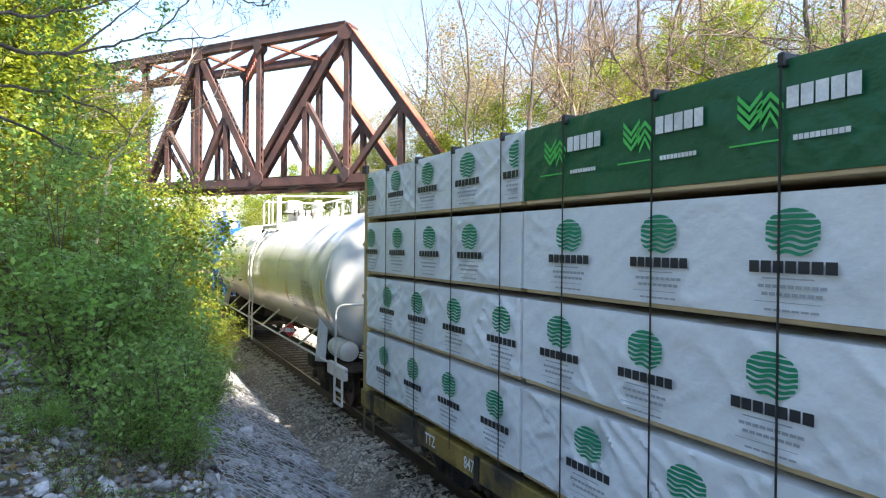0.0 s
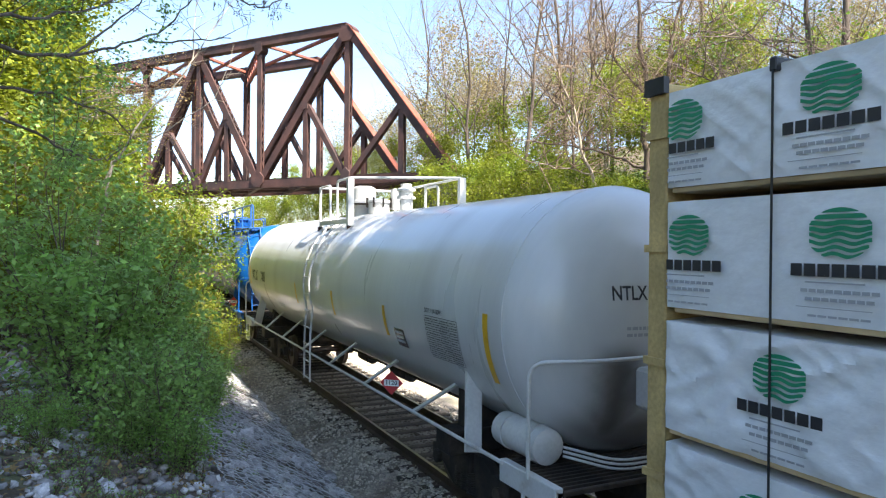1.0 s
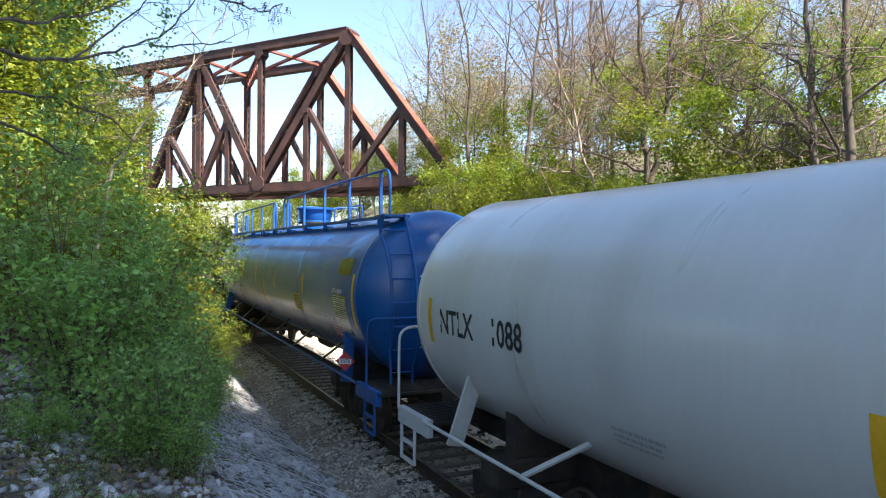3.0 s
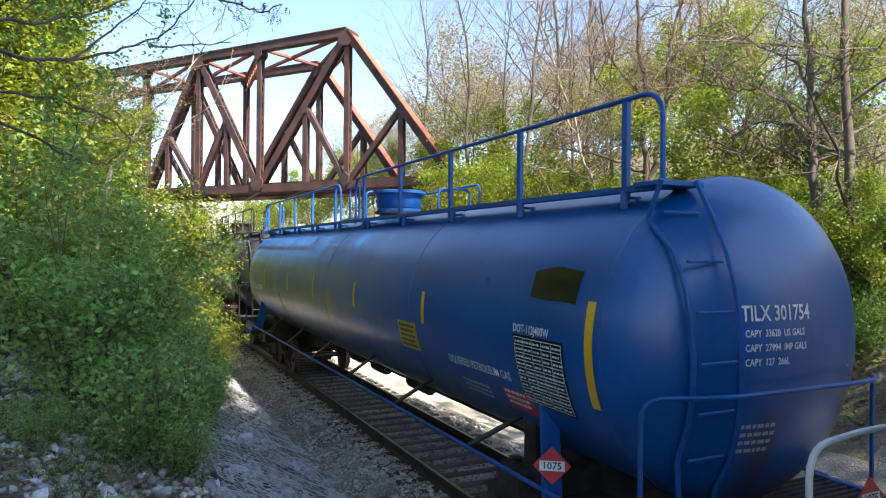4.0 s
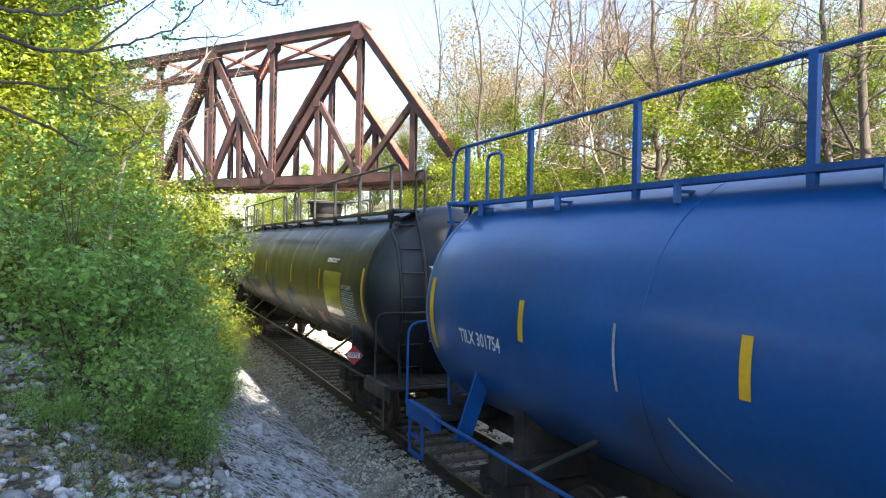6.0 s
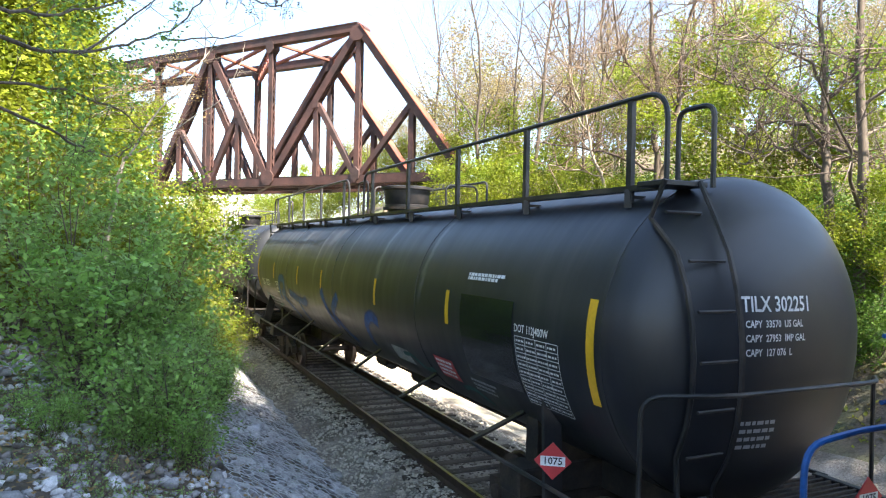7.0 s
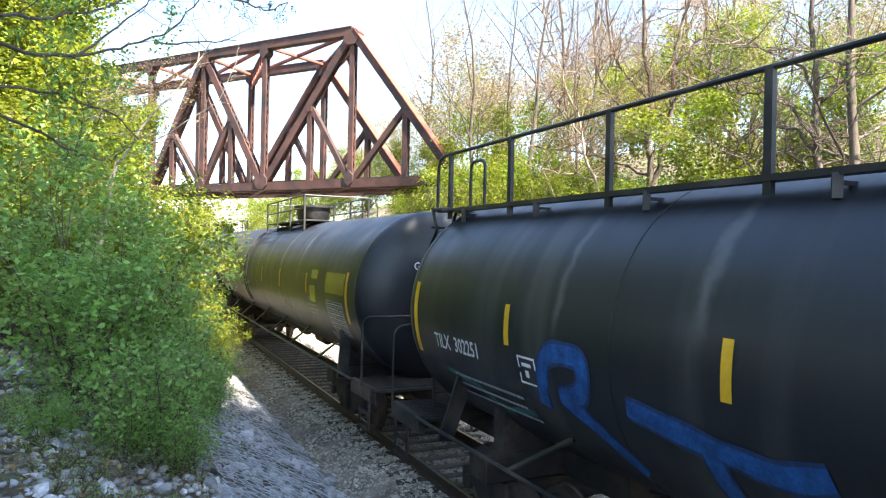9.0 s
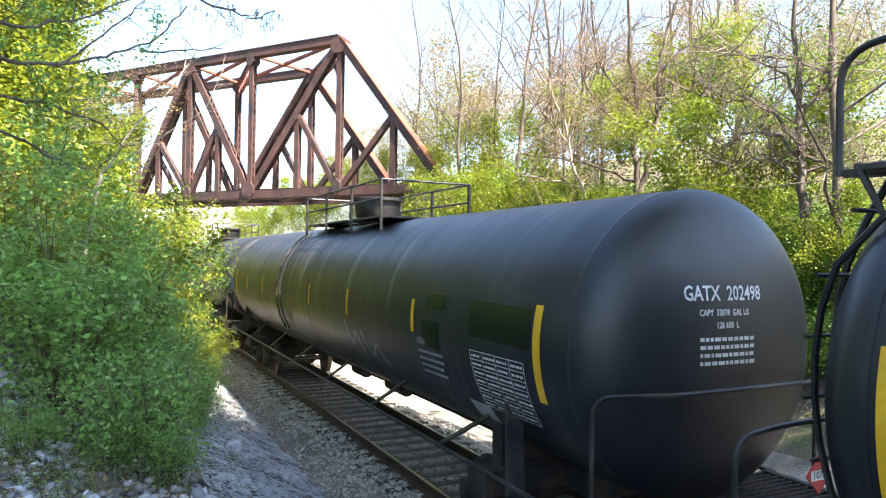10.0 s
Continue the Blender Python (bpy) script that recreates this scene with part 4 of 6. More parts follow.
def center_platform_car(u, label, marks=True):
    """A black tank car with only a short railed platform round its dome."""
    C = u
    car = thing("tank_car", pose(CX, u, 0), label, "tank car", "tank cars of the train")
    tk = Tank(1.6, 9.25, 2.75, 0.5)
    s = M["black_steel"]
    tank_body(car, tk, M["black"], (-9.22, 0.0, 9.22))
    underframe(car, tk, s, 10.0)
    bonnet(car, tk, 0.0, s, 0.52, 0.55)
    bm = bmesh.new()
    for y0, y1 in ((-2.6, -0.75), (0.75, 2.6)):
        box(bm, -0.9, 0.9, y0, y1, 4.34, 4.38, 0.006)
    box(bm, -0.95, -0.62, -0.75, 0.75, 4.34, 4.38, 0.006)
    part("dome_platform", bm, s, car, smooth=False)
    for sx in (-0.92, 0.92):
        for y in (-2.6, -0.9, 0.9, 2.6):
            bm = bmesh.new()
            beam(bm, (sx, y, 4.1), (sx, y, 5.05), 0.045, 0.06, (0, 1, 0))
            part("rail_post", bm, s, car, smooth=False)
        for zz in (4.7, 5.05):
            bm = bmesh.new()
            tube(bm, [(sx, -2.6, zz), (sx, 2.6, zz)], 0.022, 8)
            part("handrail", bm, s, car)
    for y in (-2.6, 2.6):
        bm = bmesh.new()
        tube(bm, [(-0.92, y, 5.05), (0.92, y, 5.05)], 0.022, 8)
        part("handrail", bm, s, car)
    pts = [tk.side(0.0, a, 0.09) for a in np.linspace(-0.9, 1.6, 9)]
    bm = bmesh.new()
    for dy in (2.1, 2.5):
        tube(bm, [(p.x, dy, p.z) for p in pts], 0.02, 6)
    lad = part("side_ladder", bm, s, car)
    for k in range(1, 9):
        p = tk.side(0, -0.9 + 2.5 * k / 8.5, 0.09)
        part("rung", tube(bmesh.new(), [(p.x, 2.1, p.z), (p.x, 2.5, p.z)], 0.014, 6), s, lad)
    tape(tk, car, -8.72, -0.1, 0.13, 1.0)
    tape(tk, car, 8.72, -0.1, 0.13, 1.0)
    for y in (-5.65, -2.75, -0.2, 2.55, 4.6, 6.8):
        tape(tk, car, y, 0.05, 0.1, 0.45)
    if marks:
        head_word(tk, car, "GATX  202498", 0.2, -0.62, 3.3)
        for i, (tx, dx) in enumerate((("CAPY  33878  GAL US", 0.0), ("128 600  L", 0.2))):
            head_word(tk, car, tx, 0.085, -0.45 + dx, 3.12 - 0.12 * i)
        head_bars(tk, car, -0.45, 2.87, 4, 0.66, "print_white")
        data_panel(tk, car, 75.95 - 83.27, -0.22, 1.15, 0.72, 7, 4, seed=4)
        on_side(tk, flat(bmesh.new(), 0, 1.3, -0.42, 0, 3, 4), 75.98 - 83.27, 0.36, car, "decal", M["patch_black"], "black repainted patch")
        on_side(tk, flat(bmesh.new(), 0, 0.55, -0.2, 0, 2, 4), 77.2 - 83.27, 0.38, car, "decal", M["patch_black"], "black repainted patch")
        on_side(tk, flat(bmesh.new(), 0, 0.5, -0.36, 0, 2, 4), 77.3 - 83.27, 0.02, car, "decal", M["patch_black"], "black repainted patch")
        on_side(tk, flat(bmesh.new(), 0, 0.5, -0.3, 0, 2, 4), 76.4 - 83.27, -0.95, car, "decal", M["print_grey"], "faded grey decal")
        word(tk, car, "NON", 0.13, 77.5 - 83.27, -0.28, "print_grey")
        bars(tk, car, 77.5 - 83.27, -0.42, 0.75, 4, "print_grey", 0.1)
        scrawl(tk, car, [[(80.7 - 83.27, -0.3), (80.5 - 83.27, -0.8), (80.2 - 83.27, -0.35), (80.0 - 83.27, -0.85)], [(79.9 - 83.27, -0.4), (79.6 - 83.27, -0.9), (79.3 - 83.27, -0.5), (79.0 - 83.27, -0.95)]], 0.05, "spray_pale")
    placard(car, 0.95, -9.95, 1.5, 0)
    RIDERS.append((car, C))
    return car


def white_car():
    C = 21.75
    car = thing("tank_car", pose(CX, C, 0), "dirty white tank car with a railed valve platform and rust-stained head", "tank car", "tank cars of the train")
    tk = Tank(1.6, 8.15, 2.75)
    s = M["white_steel"]
    tank_body(car, tk, M["white"], (-8.13, 8.13))
    underframe(car, tk, s, 9.1)
    z = tk.zc + tk.R
    # valve platform
    bm = bmesh.new()
    beam(bm, (-1.0, -0.75, z - 0.22), (-1.0, 1.6, z - 0.22), 0.05, 0.10)
    beam(bm, (0.95, -2.15, z - 0.22), (0.95, 1.6, z - 0.22), 0.05, 0.10)
    for k in range(5):
        y = -0.6 + k * 0.5
        beam(bm, (-1.0, y, z - 0.19), (-0.66, y, z - 0.12), 0.2, 0.03)
    part("valve_platform", bm, s, car, smooth=False)
    for x, y in ((-1.0, -0.75), (-1.0, 1.6), (0.95, -2.15), (0.95, 1.6), (0.95, -0.3)):
        bm = bmesh.new()
        wd = 0.13 if (x, y) in ((-1.0, -0.75), (0.95, -2.15)) else 0.05
        beam(bm, (x, y, z - 0.32), (x, y, 5.02), wd, wd, (0, 1, 0))
        part("rail_post", bm, s, car, smooth=False)
    for x, y in ((-1.0, -0.75), (-1.0, 1.6), (-1.0, 0.75)):
        bm = bmesh.new()
        beam(bm, (x - 0.012, y, z - 0.44), (x - 0.012, y, z - 0.3), 0.1, 0.07, (0, 1, 0))
        part("post_foot", bm, M["rust"], car, "rusty welded foot", smooth=False)
    hoop(car, [(-1.0, 1.6, 4.1), (-1.0, 1.6, 5.0), (-1.0, 0.75, 5.0), (-1.0, 0.75, 4.1)], s, 0.028)
    hoop(car, [(-1.0, 0.2, 4.1), (-1.0, 0.2, 5.05), (-1.0, -0.75, 5.05), (0.95, -2.15, 5.02), (0.95, 1.6, 5.0), (-1.0, 1.6, 5.0)], s, 0.028)
    hoop(car, [(0.95, -1.0, 4.1), (0.95, -1.0, 4.95), (0.95, -0.3, 4.95), (0.95, -0.3, 4.1)], s, 0.028)
    bm = bmesh.new()
    lathe(bm, [(0.25, -0.15), (0.25, 0.24), (0.29, 0.25), (0.29, 0.3), (0.2, 0.32), (0.02, 0.33)], "z", 28, (0, 0.2, z))
    part("manway", bm, s, car)
    bm = bmesh.new()
    lathe(bm, [(0.22, -0.1), (0.22, 0.25), (0.34, 0.26), (0.34, 0.32), (0.28, 0.33), (0.28, 0.62), (0.18, 0.67), (0.02, 0.68)], "z", 24, (-0.15, 0.85, z))
    part("valve_housing", bm, s, car)
    bm = bmesh.new()
    lathe(bm, [(0.14, 0.1), (0.14, 0.35), (0.2, 0.36), (0.2, 0.41), (0.15, 0.42), (0.15, 0.52), (0.2, 0.53), (0.2, 0.57), (0.12, 0.6), (0.12, 0.68), (0.02, 0.69)], "z", 16, (0.1, -1.2, z - 0.1))
    part("safety_valve", bm, s, car)
    for k in range(8):
        t = 2 * math.pi * k / 8
        bm = bmesh.new()
        beam(bm, (0.29 * math.cos(t), 0.2 + 0.29 * math.sin(t), z + 0.14), (0.29 * math.cos(t), 0.2 + 0.29 * math.sin(t), z + 0.36), 0.035, 0.035)
        part("eye_bolt", bm, M["under"], car, "dark clamp bolt", smooth=False)
    bm = bmesh.new()
    lathe(bm, [(0.225, 0.22), (0.355, 0.225), (0.355, 0.255), (0.225, 0.26)], "z", 24, (-0.15, 0.85, z))
    part("housing_flange", bm, M["under"], car, "dark bolted flange")
    bm = bmesh.new()
    lathe(bm, [(0.11, 0.1), (0.11, 0.58), (0.02, 0.6)], "z", 16, (0.42, 0.25, z))
    part("vent_pipe", bm, s, car)
    for x, y in ((-0.2, 1.3),):
        bm = bmesh.new()
        lathe(bm, [(0.07, 0.15), (0.07, 0.4), (0.11, 0.41), (0.11, 0.46), (0.04, 0.47), (0.03, 0.6)], "z", 12, (x, y, z))
        part("valve", bm, M["rust"], car, "rusty valve")
    # side ladder that follows the shell
    stiles = []
    for dy in (-0.06, 0.44):
        pts = [(-0.98, dy, 4.1)] + [tuple(tk.side(dy, a, 0.10)) for a in np.linspace(1.3, -0.5, 8)] + [(-1.66, dy + 0.0, 1.6), (-1.66, dy, 0.62)]
        stiles.append(pts)
    bm = bmesh.new()
    for pts in stiles:
        tube(bm, pts, 0.024, 6)
    lad = part("side_ladder", bm, s, car)
    for zz in np.linspace(0.7, 4.0, 10):
        if zz > tk.zc:
            x = -math.sqrt(max(0.0, (tk.R + 0.1) ** 2 - (zz - tk.zc) ** 2))
        else:
            x = -1.68
        part("rung", tube(bmesh.new(), [(x, -0.06, zz), (x, 0.44, zz)], 0.016, 6), s, lad)
    tape(tk, car, -7.78, -0.35, 0.12, 0.85)
    tape(tk, car, -4.4, -0.35, 0.12, 0.5)
    tape(tk, car, -1.45, -0.3, 0.12, 0.5)
    tape(tk, car, 1.66, -0.3, 0.1, 0.5)
    tape(tk, car, 7.75, -0.1, 0.1, 0.6)
    head_word(tk, car, "NTLX 1088", 0.22, -0.6, 3.1, "print_black")
    head_bars(tk, car, -0.42, 2.72, 2, 0.75, "print_grey")
    data_panel(tk, car, 15.7 - C, -0.1, 1.0, 0.6, 9, 4, "print_black", seed=8)
    word(tk, car, "DOT 111A100W1", 0.09, 15.7 - C, -0.03, "print_black")
    placard(car, -1.5, 17.2 - C, 1.42, -40, "print_red", "1120")
    on_side(tk, flat(bmesh.new(), 0, 0.4, -0.3, 0, 2, 4), 17.0 - C, -0.42, car, "decal", M["patch_black"], "black data plate")
    bars(tk, car, 16.96 - C, -0.48, 0.3, 3, "print_white")
    word(tk, car, "NTLX    1088", 0.44, 29.2 - C, -0.1, "print_black")
    bars(tk, car, 25.9 - C, -0.75, 0.7, 3, "print_grey")
    # hand brake wheel and its gear box
    bm = bmesh.new()
    ring = [(0.28 * math.cos(t), 0, 0.28 * math.sin(t)) for t in np.linspace(0, 2 * math.pi, 25)]
    tube(bm, ring, 0.018, 8, False)
    for t in (0.3, 1.87, 3.44, 5.01):
        beam(bm, (0, 0, 0), (0.28 * math.cos(t), 0.03, 0.28 * math.sin(t)), 0.035, 0.015)
    part("brake_wheel", bm, M["under"], car, "rusty hand brake wheel", m=pose(0.08, -9.2, 2.05))
    bm = bmesh.new()
    box(bm, -0.32, 0.02, -9.12, -8.85, 1.85, 2.3, 0.04)
    beam(bm, (-0.05, -9.0, 1.2), (-0.05, -9.0, 1.9), 0.05, 0.05)
    part("brake_gear_box", bm, s, car, smooth=False)
    # air reservoir on the end platform
    bm = bmesh.new()
    tube(bm, [(-1.2, -8.55, 1.42), (-1.2, -8.5, 1.42), (-1.2, -7.6, 1.42), (-1.2, -7.55, 1.42)], [0.12, 0.2, 0.2, 0.12], 20)
    part("air_reservoir", bm, s, car)
    for y in (-8.35, -7.8):
        bm = bmesh.new()
        lathe(bm, [(0.205, y - 0.02), (0.215, y - 0.02), (0.215, y + 0.02), (0.205, y + 0.02)], "y", 20, (-1.2, 0, 1.42))
        part("reservoir_band", bm, s, car)
    for k in range(3):
        bm = bmesh.new()
        tube(bm, bend([(-1.0, -8.5, 1.4 - 0.05 * k), (-0.6, -8.95, 1.32 - 0.05 * k), (0.5, -9.0, 1.34 - 0.05 * k)], 0.2), 0.016, 6)
        part("air_pipe", bm, s, car)
    placard(car, 0.2, -9.2, 1.45, 0, "spray_pale", "1005")
    RIDERS.append((car, C))


# ---- lumber car and its load ----
TIERS = [(1.17, 2.12), (2.16, 3.06), (3.10, 3.98), (4.02, 4.83)]
FACE = -1.6                    # the load's near face, in the car's space


def logo(pk, y, z, r, lo, hi, mat="print_green"):
    """A striped disc on the wrap's face; y is counted along the car."""
    bm = bmesh.new()
    n, kx = 8, 1.36
    for i in range(n):
        z0 = r - 2 * r * i / n
        hgt = 2 * r / n * (0.72 if i < 4 else 0.6)
        amp = 0.0 if i < 2 else 0.011 * min(1.0, (i - 1) / 3)
        prev = None
        for k in range(27):
            t = (-1 + 2 * k / 26) * r
            lim = math.sqrt(max(0.0, r * r - t * t))
            wav = amp * math.sin(t / r * 6.5 + i * 0.4)
            top, low = min(lim, z0 + wav), max(-lim, z0 - hgt + wav)
            yy = y - t * kx
            if top - low < 0.002 or yy < lo or yy > hi:
                prev = None
                continue
            cur = (bm.verts.new((FACE - 0.018, yy, z + top)), bm.verts.new((FACE - 0.018, yy, z + low)))
            if prev:
                bm.faces.new((prev[0], cur[0], cur[1], prev[1]))
            prev = cur
    part("printed_disc", bm, M[mat], pk, smooth=False)


def row_of_blocks(pk, y, z, w, h, n, mat, name="brand_bar", lo=-99.0, hi=99.0):
    """A line of plain bars; the large ones are parts of their own."""
    bm = bmesh.new()
    for k in range(n):
        a = y + w / 2 - w * k / n
        b = a - w / n * 0.86
        a, b = min(a, hi), max(b, lo)
        if a - b < 0.004:
            continue
        vs = [bm.verts.new((FACE - 0.018, yy, z + s)) for yy, s in ((a, -h / 2), (b, -h / 2), (b, h / 2), (a, h / 2))]
        bm.faces.new(vs)
        if name == "brand_bar":
            part(name, bm, M[mat], pk, smooth=False)
            bm = bmesh.new()
    if name == "brand_bar":
        bm.free()
    else:
        tagged(part(name, bm, M[mat], pk, smooth=False), kind="stuff")


def package(y0, y1, tier, green=False, seed=0, shift=0.0, near=True):
    z0, z1 = TIERS[tier]
    rnd = random.Random(seed)
    pk = thing("lumber_package", pose(CX, 0, 0), ("dark green" if green else "white") + " wrapped lumber bundle strapped on the flat car", "lumber bundle", "lumber bundles on the flat car")
    xa, xb = (FACE, -0.12) if near else (0.12, -FACE)
    bm = bmesh.new()
    # the wrap: rounded box, its faces a little slack
    ny, nz = (120, 24) if near else (4, 2)

    rows = []
    ring = [(xa, z0 + 0.05 + (z1 - z0 - 0.07) * k / nz) for k in range(nz + 1)] + [(xa + (xb - xa) * k / 4, z1) for k in range(1, 4)] + [(xb, z1 - 0.02 - (z1 - z0 - 0.07) * k / nz) for k in range(nz + 1)]
    for j in range(ny + 1):
        yy = y0 + (y1 - y0) * j / ny
        rr = []
        for x, zz in ring:
            e = min(1.0, (zz - z0) / 0.12, max(0.0, (z1 - zz)) / 0.08 + 0.25, j / 2 + 0.2, (ny - j) / 2 + 0.2)
            slack = (2.2 if tier < 2 else 1.3) * (0.3 + 1.5 * max(0.0, noise.noise((yy * 0.7 + seed * 5, zz * 0.8, seed * 1.7)) + 0.25))
            c1 = abs(noise.noise((yy * 2.6 + zz * 3.6 + seed, (zz - yy) * 0.7, seed * 3.1)))
            c2 = abs(noise.noise((yy * 3.4 - zz * 4.4 + seed, (zz + yy) * 0.7, seed * 2.3)))
            d = (0.022 * max(0.0, 1 - c1 / 0.14) + 0.016 * max(0.0, 1 - c2 / 0.12) + 0.018 * noise.noise((yy * 1.6, zz * 2.0, seed)) + 0.004 * noise.noise((yy * 9, zz * 9, seed))) * e * slack
            d = min(d, 0.034)
            rr.append(bm.verts.new((x - (d - 0.016) * (1 if x < (xa + xb) / 2 else -1) * 0.85, yy, zz)))
        rows.append(rr)
    for a, b in zip(rows, rows[1:]):
        for k in range(len(ring) - 1):
            bm.faces.new((a[k], b[k], b[k + 1], a[k + 1]))
    bm.faces.new(rows[0])
    bm.faces.new(rows[-1][::-1])
    w = part("wrap", bm, M["wrap_green" if green else "wrap"], pk)
    # bare boards under the wrap, and the bearers below
    part("bottom_board", box(bmesh.new(), xa + 0.02, xb - 0.03, y0 + 0.02, y1 - 0.02 - 0.05 * rnd.random(), z0 + 0.012, z0 + 0.052, 0.006), M["lumber"], pk, smooth=False)
    if not near:
        return pk
    h = z1 - z0
    if green:
        for k in range(5):
            y = y1 - 0.52 - 1.17 * k
            if y < y0 + 0.7:
                break
            bm = bmesh.new()
            for c, sg in ((y, 1), (y - 0.16, -1)):
                for e in (0, 1, 2):
                    zc = z0 + h * 0.66 - e * 0.062 + (0.02 if sg < 0 else 0)
                    a_ = 0.10 - (0.02 * e if sg < 0 else 0)
                    pts = [(a_, 0.05), (0, -0.045), (-a_, 0.05), (-a_, 0.088), (0, -0.007), (a_, 0.088)]
                    vs = [bm.verts.new((FACE - 0.019, c + p_, zc + sg * q_)) for p_, q_ in pts]
                    bm.faces.new((vs[0], vs[1], vs[4], vs[5]))
                    bm.faces.new((vs[1], vs[2], vs[3], vs[4]))
            part("printed_mark", bm, M["print_bright"], pk, smooth=False)
            row_of_blocks(pk, y - 0.53, z0 + h * 0.66, 0.50, 0.135, 5, "print_white")
            row_of_blocks(pk, y - 0.06, z0 + h * 0.34, 0.46, 0.012, 1, "print_bright", "print_line")
            row_of_blocks(pk, y - 0.52, z0 + h * 0.34, 0.38, 0.035, 10, "print_white", "small_print")
    else:
        y = shift
        while y - 1.18 > y0:
            y -= 1.18
        while y < y1:
            lo, hi = y0 + 0.02, y1 - 0.02
            logo(pk, y, z0 + h * 0.68, 0.155, lo, hi)
            row_of_blocks(pk, y, z0 + h * 0.43, 0.64, 0.078, 7, "print_black", "brand_bar", lo, hi)
            for i, (ww, hh) in enumerate(((0.44, 0.010), (0.50, 0.022), (0.44, 0.022), (0.56, 0.005), (0.40, 0.014))):
                row_of_blocks(pk, y, z0 + h * (0.345 - 0.058 * i), ww, hh, (1, 9, 8, 1, 6)[i], "print_grey", "small_print", lo, hi)
            y += 1.18
    RIDERS.append((pk, 0.0))
    return pk


def lumber_car():
    C = -1.2
    car = thing("lumber_flat_car", pose(CX, C, 0), "dirty yellow bulkhead flat car loaded with wrapped lumber", "flat car")
    end = 12.6
    bm = bmesh.new()
    for sx in (-1, 1):
        x0, x1 = sorted((sx * 1.42, sx * 1.58))
        box(bm, x0, x1, -end, end, 0.78, 1.08, 0.015)
    box(bm, -1.42, 1.42, -end, end, 0.95, 1.08)
    part("deck", bm, M["yellow_steel"], car, smooth=False)
    bm = bmesh.new()
    box(bm, -0.35, 0.35, -end, end, 0.55, 0.95)
    part("centre_sill", bm, M["under"], car, smooth=False)
    for k in range(14):
        bm = bmesh.new()
        y = -end + 0.6 + k * (2 * end - 1.2) / 13
        box(bm, -1.6, -1.58, y - 0.06, y + 0.06, 0.74, 1.1, 0.004)
        part("stake_pocket", bm, M["under"], car, smooth=False)
        bm = bmesh.new()
        box(bm, -1.45, 1.45, y + 0.3, y + 0.4, 1.08, 1.17)
        part("bearer", bm, M["lumber"], car, smooth=False)
    for sg in (-1, 1):
        bm = bmesh.new()
        y0, y1 = sorted((sg * (end - 0.28), sg * (end - 0.08)))
        box(bm, -1.57, 1.57, y0, y1, 1.08, 4.9, 0.015)
        wall = part("bulkhead", bm, M["wood_end"], car, "tan end bulkhead", smooth=False)
        for zz in (1.8, 2.7, 3.6, 4.5):
            part("batten", box(bmesh.new(), -1.59, 1.59, y0 - 0.02, y1 + 0.02, zz - 0.03, zz + 0.03), M["wood_end"], wall, smooth=False)
        bm = bmesh.new()
        box(bm, -1.615, -1.56, y0 - 0.01, y1 + 0.01, 4.82, 4.95)
        part("corner_cap", bm, M["strap"], car, smooth=False)
        truck(car, sg * (end - 2.6))
        coupler(car, sg * end, sg)
        bm = bmesh.new()
        for yy in (end - 0.6, end - 0.15):
            beam(bm, (-1.56, sg * yy, 0.35), (-1.56, sg * yy, 0.85), 0.04, 0.03)
        beam(bm, (-1.56, sg * (end - 0.6), 0.37), (-1.56, sg * (end - 0.15), 0.37), 0.04, 0.05)
        part("sill_step", bm, M["yellow_steel"], car, smooth=False)
    for text, u in (("TTZ", 8.62), ("8477", 7.45)):
        bm = lettering(text, 0.21)
        for v in bm.verts:
            v.co = Vector((-1.586, u - C - v.co.x * 0.85, 0.93 + v.co.y))
        part("lettering", bm, M["print_white"], car, smooth=False)
    for u in [10.12, 8.95, 7.78, 6.55, 5.38, 4.18, 3.02, 1.8, 0.6, -0.6, -1.8, -3.0, -4.3, -5.5, -6.7, -8.0, -9.2, -10.4, -11.6, -12.7]:
        bm = bmesh.new()
        beam(bm, (FACE - 0.024, u - C, 1.0), (FACE - 0.024, u - C, 4.84), 0.006, 0.016, (0, 1, 0))
        beam(bm, (FACE - 0.024, u - C, 4.85), (-FACE, u - C, 4.85), 0.035, 0.006)
        part("tie_down_strap", bm, M["strap"], car, smooth=False)
        bm = bmesh.new()
        box(bm, FACE - 0.03, FACE + 0.1, u - C - 0.028, u - C + 0.028, 4.76, 4.85, 0.008)
        part("corner_guard", bm, M["strap"], car, smooth=False)
    RIDERS.append((car, C))
    for b, (y0, y1) in enumerate(((6.17, 11.08), (1.22, 6.12), (-3.72, 1.17), (-8.66, -3.77), (-13.3, -8.71))):
        for t in range(4):
            package(y0, y1, t, green=(t == 3 and b in (1, 2)), seed=b * 4 + t, shift=(3.79, 3.07, 2.93, 3.4)[t] if b else (7.83, 7.7, 7.3, 7.37)[t])
            pk = package(y0, y1, t, green=(t == 3 and b in (1, 2)), seed=50 + b * 4 + t, near=False)
            RIDERS.append((pk, 0.0))


lumber_car()
white_car()
blue_car()
black_car()
center_platform_car(83.27, "black tank car with a railed dome platform and white stencils")
center_platform_car(103.97, "weathered black tank car with a railed dome platform", False)
far_car, far_tk = lpg_car(124.7, "blue", "blue_steel", "far blue tank car with roof walk")
RIDERS.append((far_car, 124.7))


